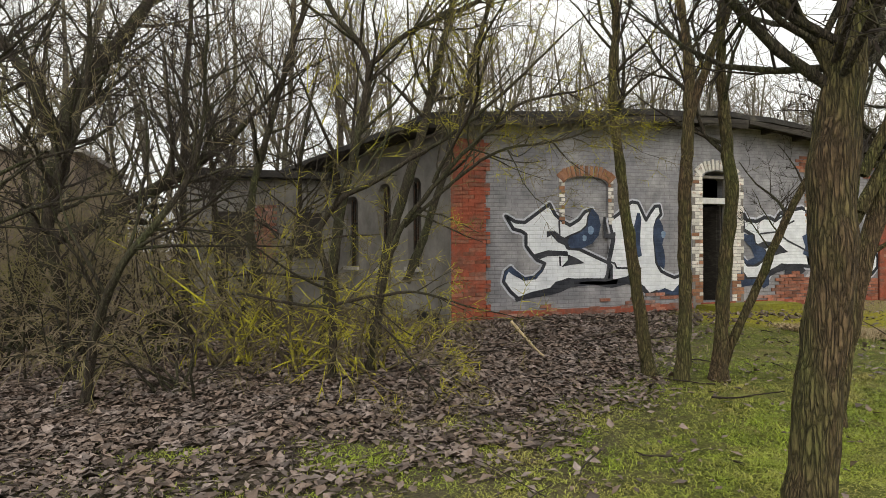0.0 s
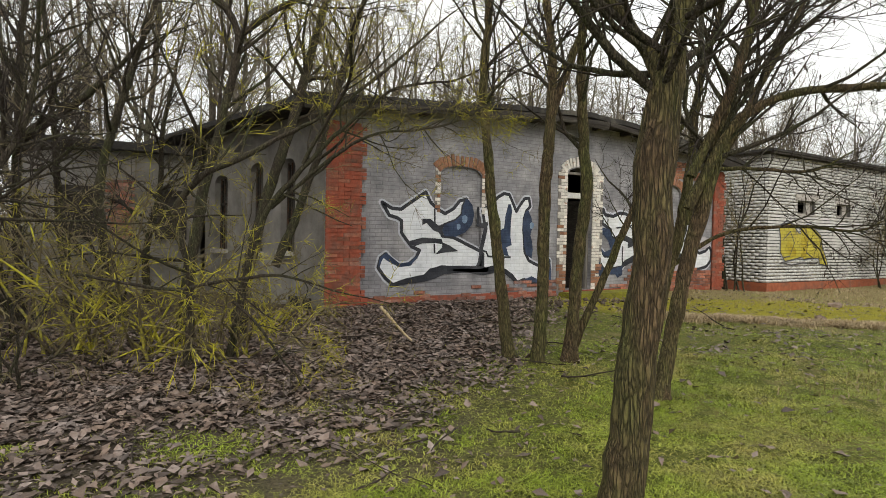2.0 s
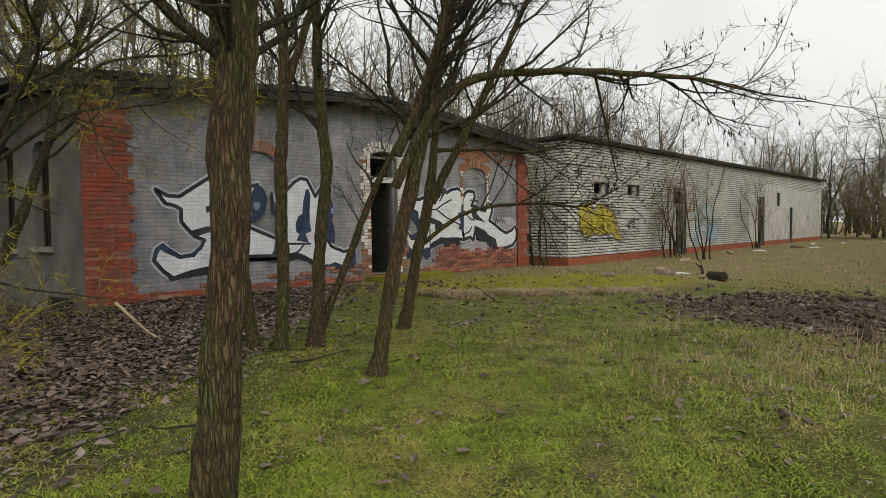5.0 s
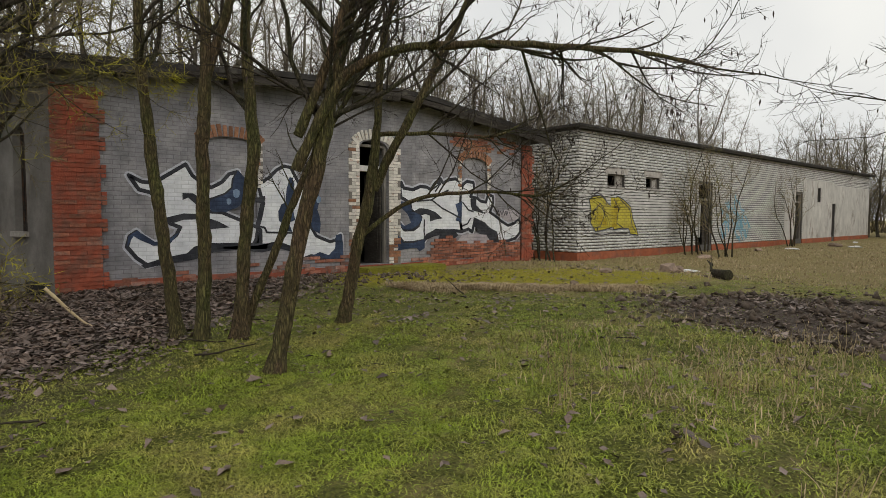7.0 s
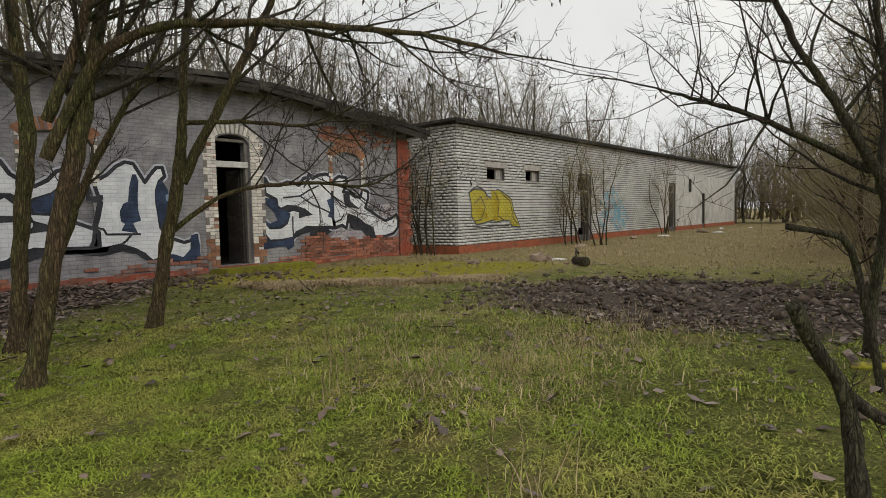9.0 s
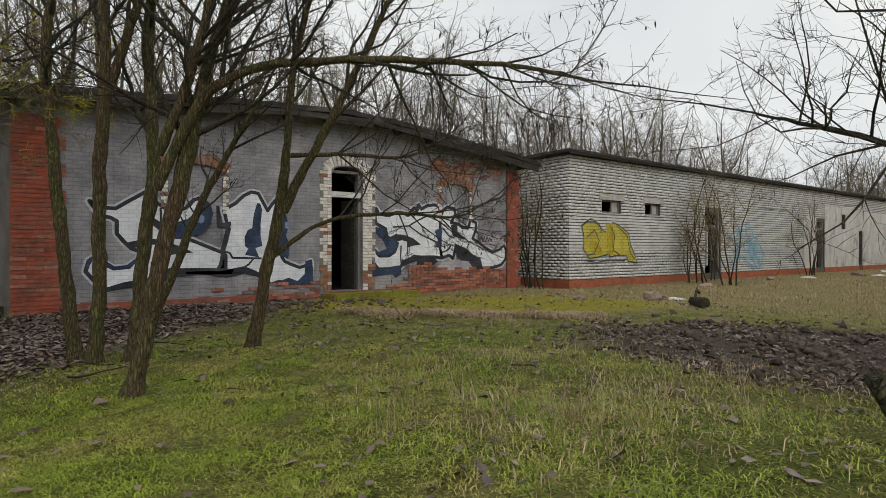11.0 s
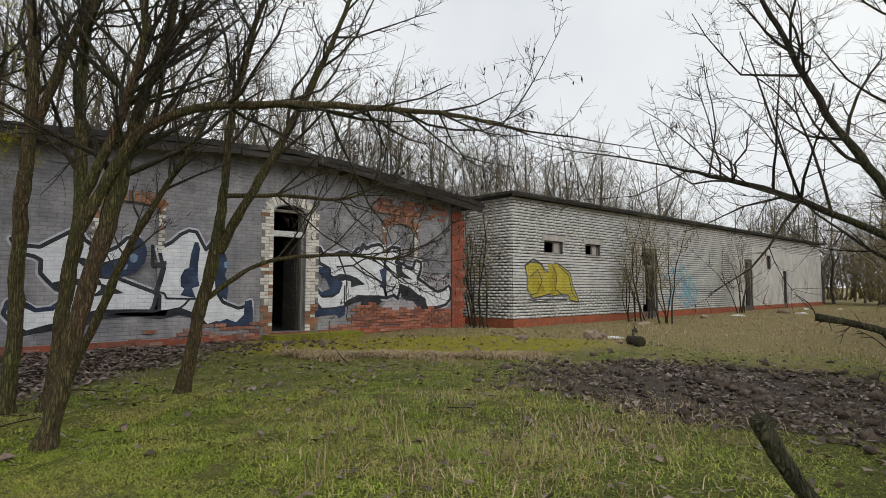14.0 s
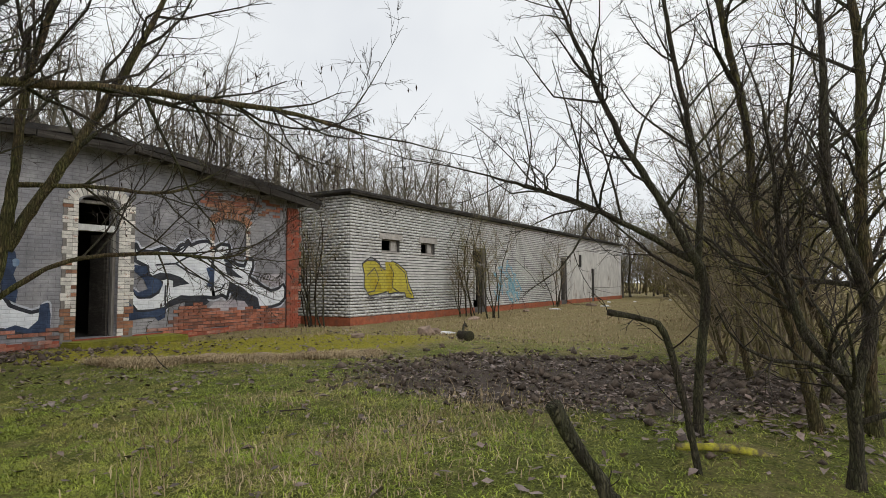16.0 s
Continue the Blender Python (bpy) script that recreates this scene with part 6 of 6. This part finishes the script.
    mid = base + np.stack([ox * h * lean * 0.4, oy * h * lean * 0.4, h * 0.65], -1)
    tip = base + np.stack([ox * h * lean * 1.3, oy * h * lean * 1.3, h * np.clip(1.0 - 0.4 * lean, 0.1, 1)], -1)
    v = np.stack([base - s, base + s, mid + s * 0.8, mid - s * 0.8, tip], 1)
    b = np.arange(n)[:, None] * 5
    f = np.concatenate([b + np.array([[0, 1, 2]]), b + np.array([[0, 2, 3]]), b + np.array([[3, 2, 4]])])
    ob = link("dry_grass", mesh_of("dry_grass", v.reshape(-1, 3), f), MAT["dry_grass"])
    tagged(ob, "pale dead grass lying in tufts over the clearing", "dry grass", kind="stuff")


def weeds(at, seed, height, label):
    rng = np.random.default_rng(seed)
    lines, fine = [], []
    for _ in range(9):
        p0 = np.array((at[0] + rng.normal(0, 0.1), at[1] + rng.normal(0, 0.1), 0.0))
        p0[2] = ground_z(p0[0], p0[1]) - 0.01
        p, r = stem(rng, p0, (rng.normal(0, 0.2), rng.normal(0, 0.2), 1), height * rng.uniform(0.5, 1.1), 0.0035, 6, 0.12, 0.1, 0.4)
        lines.append((p, r))
        out = []
        sprout(rng, p, r, 4, 0.4, height * 0.3, 0.6, out, 1, 0.7, 0.15, 0.1, 0.5, 3, 0.0014)
        fine += [(a, b) for _l, a, b in out]
    ob = thing("dead_weed", label, "weed", "dead weed stalks in the grass")
    for q in lines:
        link("stalk", tubes("stalk", [q], 4), MAT["dry_grass"], ob)
    link("crown", tubes("crown", fine, 3), MAT["twig"], ob)


def fallen(name, label, axes, seed, mat="bark_dark", twigs=5, length=0.5, category="branch", floor=True):
    rng = np.random.default_rng(seed)
    t = thing(name, label, category)
    stems_, out = [], []
    for ax in axes:
        a = smooth_axis(ax, 0.05)
        p, r = a[:, :3], a[:, 3] * (1 + rng.normal(0, 0.06, len(a)))
        # closed, splintered ends
        p = np.vstack([p[0], p, p[-1]])
        r = np.concatenate([[0.004], r, [0.004]])
        stems_.append((p, r))
        if twigs:
            sprout(rng, p, r, twigs, 0.2, length, 0.8, out, 2, 0.4, 0.2, 0.1, 0.5, 3, 0.003)
    link("stem", tubes("stem", stems_, 10, 0.09, seed), MAT[mat], t)
    if out:
        link("crown", tubes("crown", [(p, r) for _l, p, r in out], 3), MAT["twig"], t)
    return t


leaves()
grass()
for i, (x, y, h) in enumerate(((-3.6, -8.6, 0.45), (-3.2, -9.0, 0.4), (-3.9, -8.9, 0.3), (-4.2, -10.7, 0.35), (-2.4, -9.9, 0.5), (-2.6, -9.4, 0.4), (-1.2, -9.8, 0.45))):
    weeds((x, y), 90 + i, h, "thin dead weed stalks standing in the grass")
fallen("broken_branch", "thick broken branch stub sticking up from the ground", [axis_stick, axis_stick_b], 31, "bark_dark", 3, 0.2)
fallen("dead_branch", "crooked dead branch bent over the grass", [axis_fallen], 32, "bark_dark", 8, 0.5)
fallen("mossy_branch", "fallen branch coated in yellow moss", [axis_mossy], 33, "lichen_twig", 5, 0.4)
fallen("bramble_cane", "pale dry cane leaning over the leaves", [axis_wleader], 34, "dry_grass", 3, 0.3)


def log(at, turn, length, radius, name="cut_log", label="short cut log lying in the dry grass"):
    bm = bmesh.new()
    bmesh.ops.create_cone(bm, cap_ends=True, segments=16, radius1=radius, radius2=radius * 0.85, depth=length)
    rng = random.Random(4)
    for v in bm.verts:
        v.co += Vector((rng.uniform(-1, 1), rng.uniform(-1, 1), rng.uniform(-0.5, 0.5))) * radius * 0.08
    bmesh.ops.bevel(bm, geom=[e for e in bm.edges if len(e.link_faces) == 2 and any(len(f.verts) > 6 for f in e.link_faces)], offset=radius * 0.08, segments=1, affect="EDGES")
    z = float(ground_z(*at)) + radius * 0.9
    bm.transform(Matrix.Translation((at[0], at[1], z)) @ Matrix.Rotation(turn, 4, "Z") @ Matrix.Rotation(math.pi / 2, 4, "Y"))
    tagged(part(name, bm, MAT["bark_dark"], None, "", True), label, "log")


def lump(name, label, category, at, size, seed, mat, group=""):
    """A weathered broken lump."""
    rng = random.Random(seed)
    bm = bmesh.new()
    bmesh.ops.create_icosphere(bm, subdivisions=2, radius=1)
    off = Vector((rng.uniform(0, 50), rng.uniform(0, 50), 0))
    for v in bm.verts:
        v.co *= 1 + 0.45 * noise.noise(v.co * 1.6 + off)
        v.co = Vector((v.co.x * size[0], v.co.y * size[1], v.co.z * size[2]))
    z = float(ground_z(*at)) + size[2] * 0.35
    bm.transform(Matrix.Translation((at[0], at[1], z)) @ Matrix.Rotation(rng.uniform(0, 3), 4, "Z"))
    tagged(part(name, bm, MAT[mat]), label, category, group)


log((5.2, -5.95), 1.0, 0.5, 0.11)
fallen("fallen_branch", "crooked dark branch lying beside the cut log", [[(6.6, -5.1, 0.05, 0.03), (7.0, -4.9, 0.2, 0.03), (7.5, -4.7, 0.12, 0.025), (7.9, -4.4, 0.2, 0.015)]], 35, "bark_dark", 4, 0.4)
for i, (x, y, sx, sy, sz) in enumerate(((6.3, -4.2, 0.6, 0.35, 0.24), (6.8, -4.1, 0.4, 0.3, 0.16), (3.9, -4.0, 0.3, 0.2, 0.1), (0.9, -4.4, 0.35, 0.2, 0.07), (1.3, -4.9, 0.3, 0.2, 0.08), (0.3, -3.8, 0.3, 0.16, 0.06), (1.7, -4.8, 0.22, 0.16, 0.1),
                                        (12.4, -2.2, 0.5, 0.3, 0.12), (13.2, -1.8, 0.4, 0.25, 0.1), (18.5, -1.6, 0.5, 0.3, 0.12), (25.5, -2.4, 0.6, 0.4, 0.15))):
    lump("rubble_lump", "weathered lump of rubble half sunk in the grass", "rubble", (x, y), (sx * 0.55, sy * 0.55, sz * 0.8), 60 + i, "rubble", "rubble before the buildings")
for i, (x, y) in enumerate(((7.05, -4.3), (20.5, -2.2), (24.8, -3.4), (30.5, -2.0), (33.0, -3.0), (37.0, -4.5))):
    lump("plastic_scrap", "crumpled pale scrap of plastic on the ground", "litter", (x, y), (0.28, 0.12, 0.05), 80 + i, "pale_scrap", "scraps of litter")


def ground_twigs():
    rng = np.random.default_rng(12)
    lines = []
    for _ in range(420):
        x, y = rng.uniform(-15, -1), rng.uniform(-9, -0.5)
        if rng.random() > west_mask(np.array(x), np.array(y)) + 0.06:
            continue
        z = float(ground_z(x, y)) + rng.uniform(0.01, 0.06)
        a = rng.uniform(0, 6.28)
        lines.append(stem(rng, (x, y, z), (math.cos(a), math.sin(a), rng.normal(0, 0.08)), rng.uniform(0.2, 1.1), rng.uniform(0.004, 0.011), 5, 0.12, 0, 0.4))
    ob = link("fallen_twigs", tubes("fallen_twigs", lines, 4), MAT["twig"])
    tagged(ob, "dead twigs and sticks scattered over the leaves", "twigs", kind="stuff")


ground_twigs()


def clods():
    """Lumps of churned earth, too many to count."""
    rng = np.random.default_rng(15)
    n = 5200
    x, y = rng.uniform(-2.5, 6, n), rng.uniform(-14, -5.5, n)
    keep = rng.random(n) < mud_mask(x + 0.5 * clump(x, y, 1.2), y + 0.5 * clump(x + 4, y, 1.5)) * np.clip(0.7 + 0.6 * clump(x, y, 2.0), 0.1, 1) + 0.014
    x, y = x[keep], y[keep]
    x, y = np.concatenate([x, rng.uniform(-7, 0.5, 500)]), np.concatenate([y, -1.0 - np.abs(rng.normal(0, 1.0, 500))])
    n = len(x)
    s = rng.uniform(0.015, 0.06, n) * rng.choice((0.7, 1.0, 1.4), n)
    u = np.array(((1, 0, 0), (0, 1, 0), (-1, 0, 0), (0, -1, 0), (0, 0, 0.8), (0, 0, -0.6)), float)
    v = u[None] * s[:, None, None] * rng.uniform(0.6, 1.4, (n, 6, 1)) + rng.normal(0, 0.25, (n, 6, 3)) * s[:, None, None]
    v += np.stack([x, y, ground_z(x, y) + s * 0.2], -1)[:, None, :]
    f0 = np.array(((0, 1, 4), (1, 2, 4), (2, 3, 4), (3, 0, 4), (1, 0, 5), (2, 1, 5), (3, 2, 5), (0, 3, 5)))
    f = (f0[None] + np.arange(n)[:, None, None] * 6).reshape(-1, 3)
    ob = link("earth_clods", mesh_of("earth_clods", v.reshape(-1, 3), f), MAT["clod"])
    tagged(ob, "dark wet clods of churned earth on the clearing", "earth", kind="stuff")


clods()
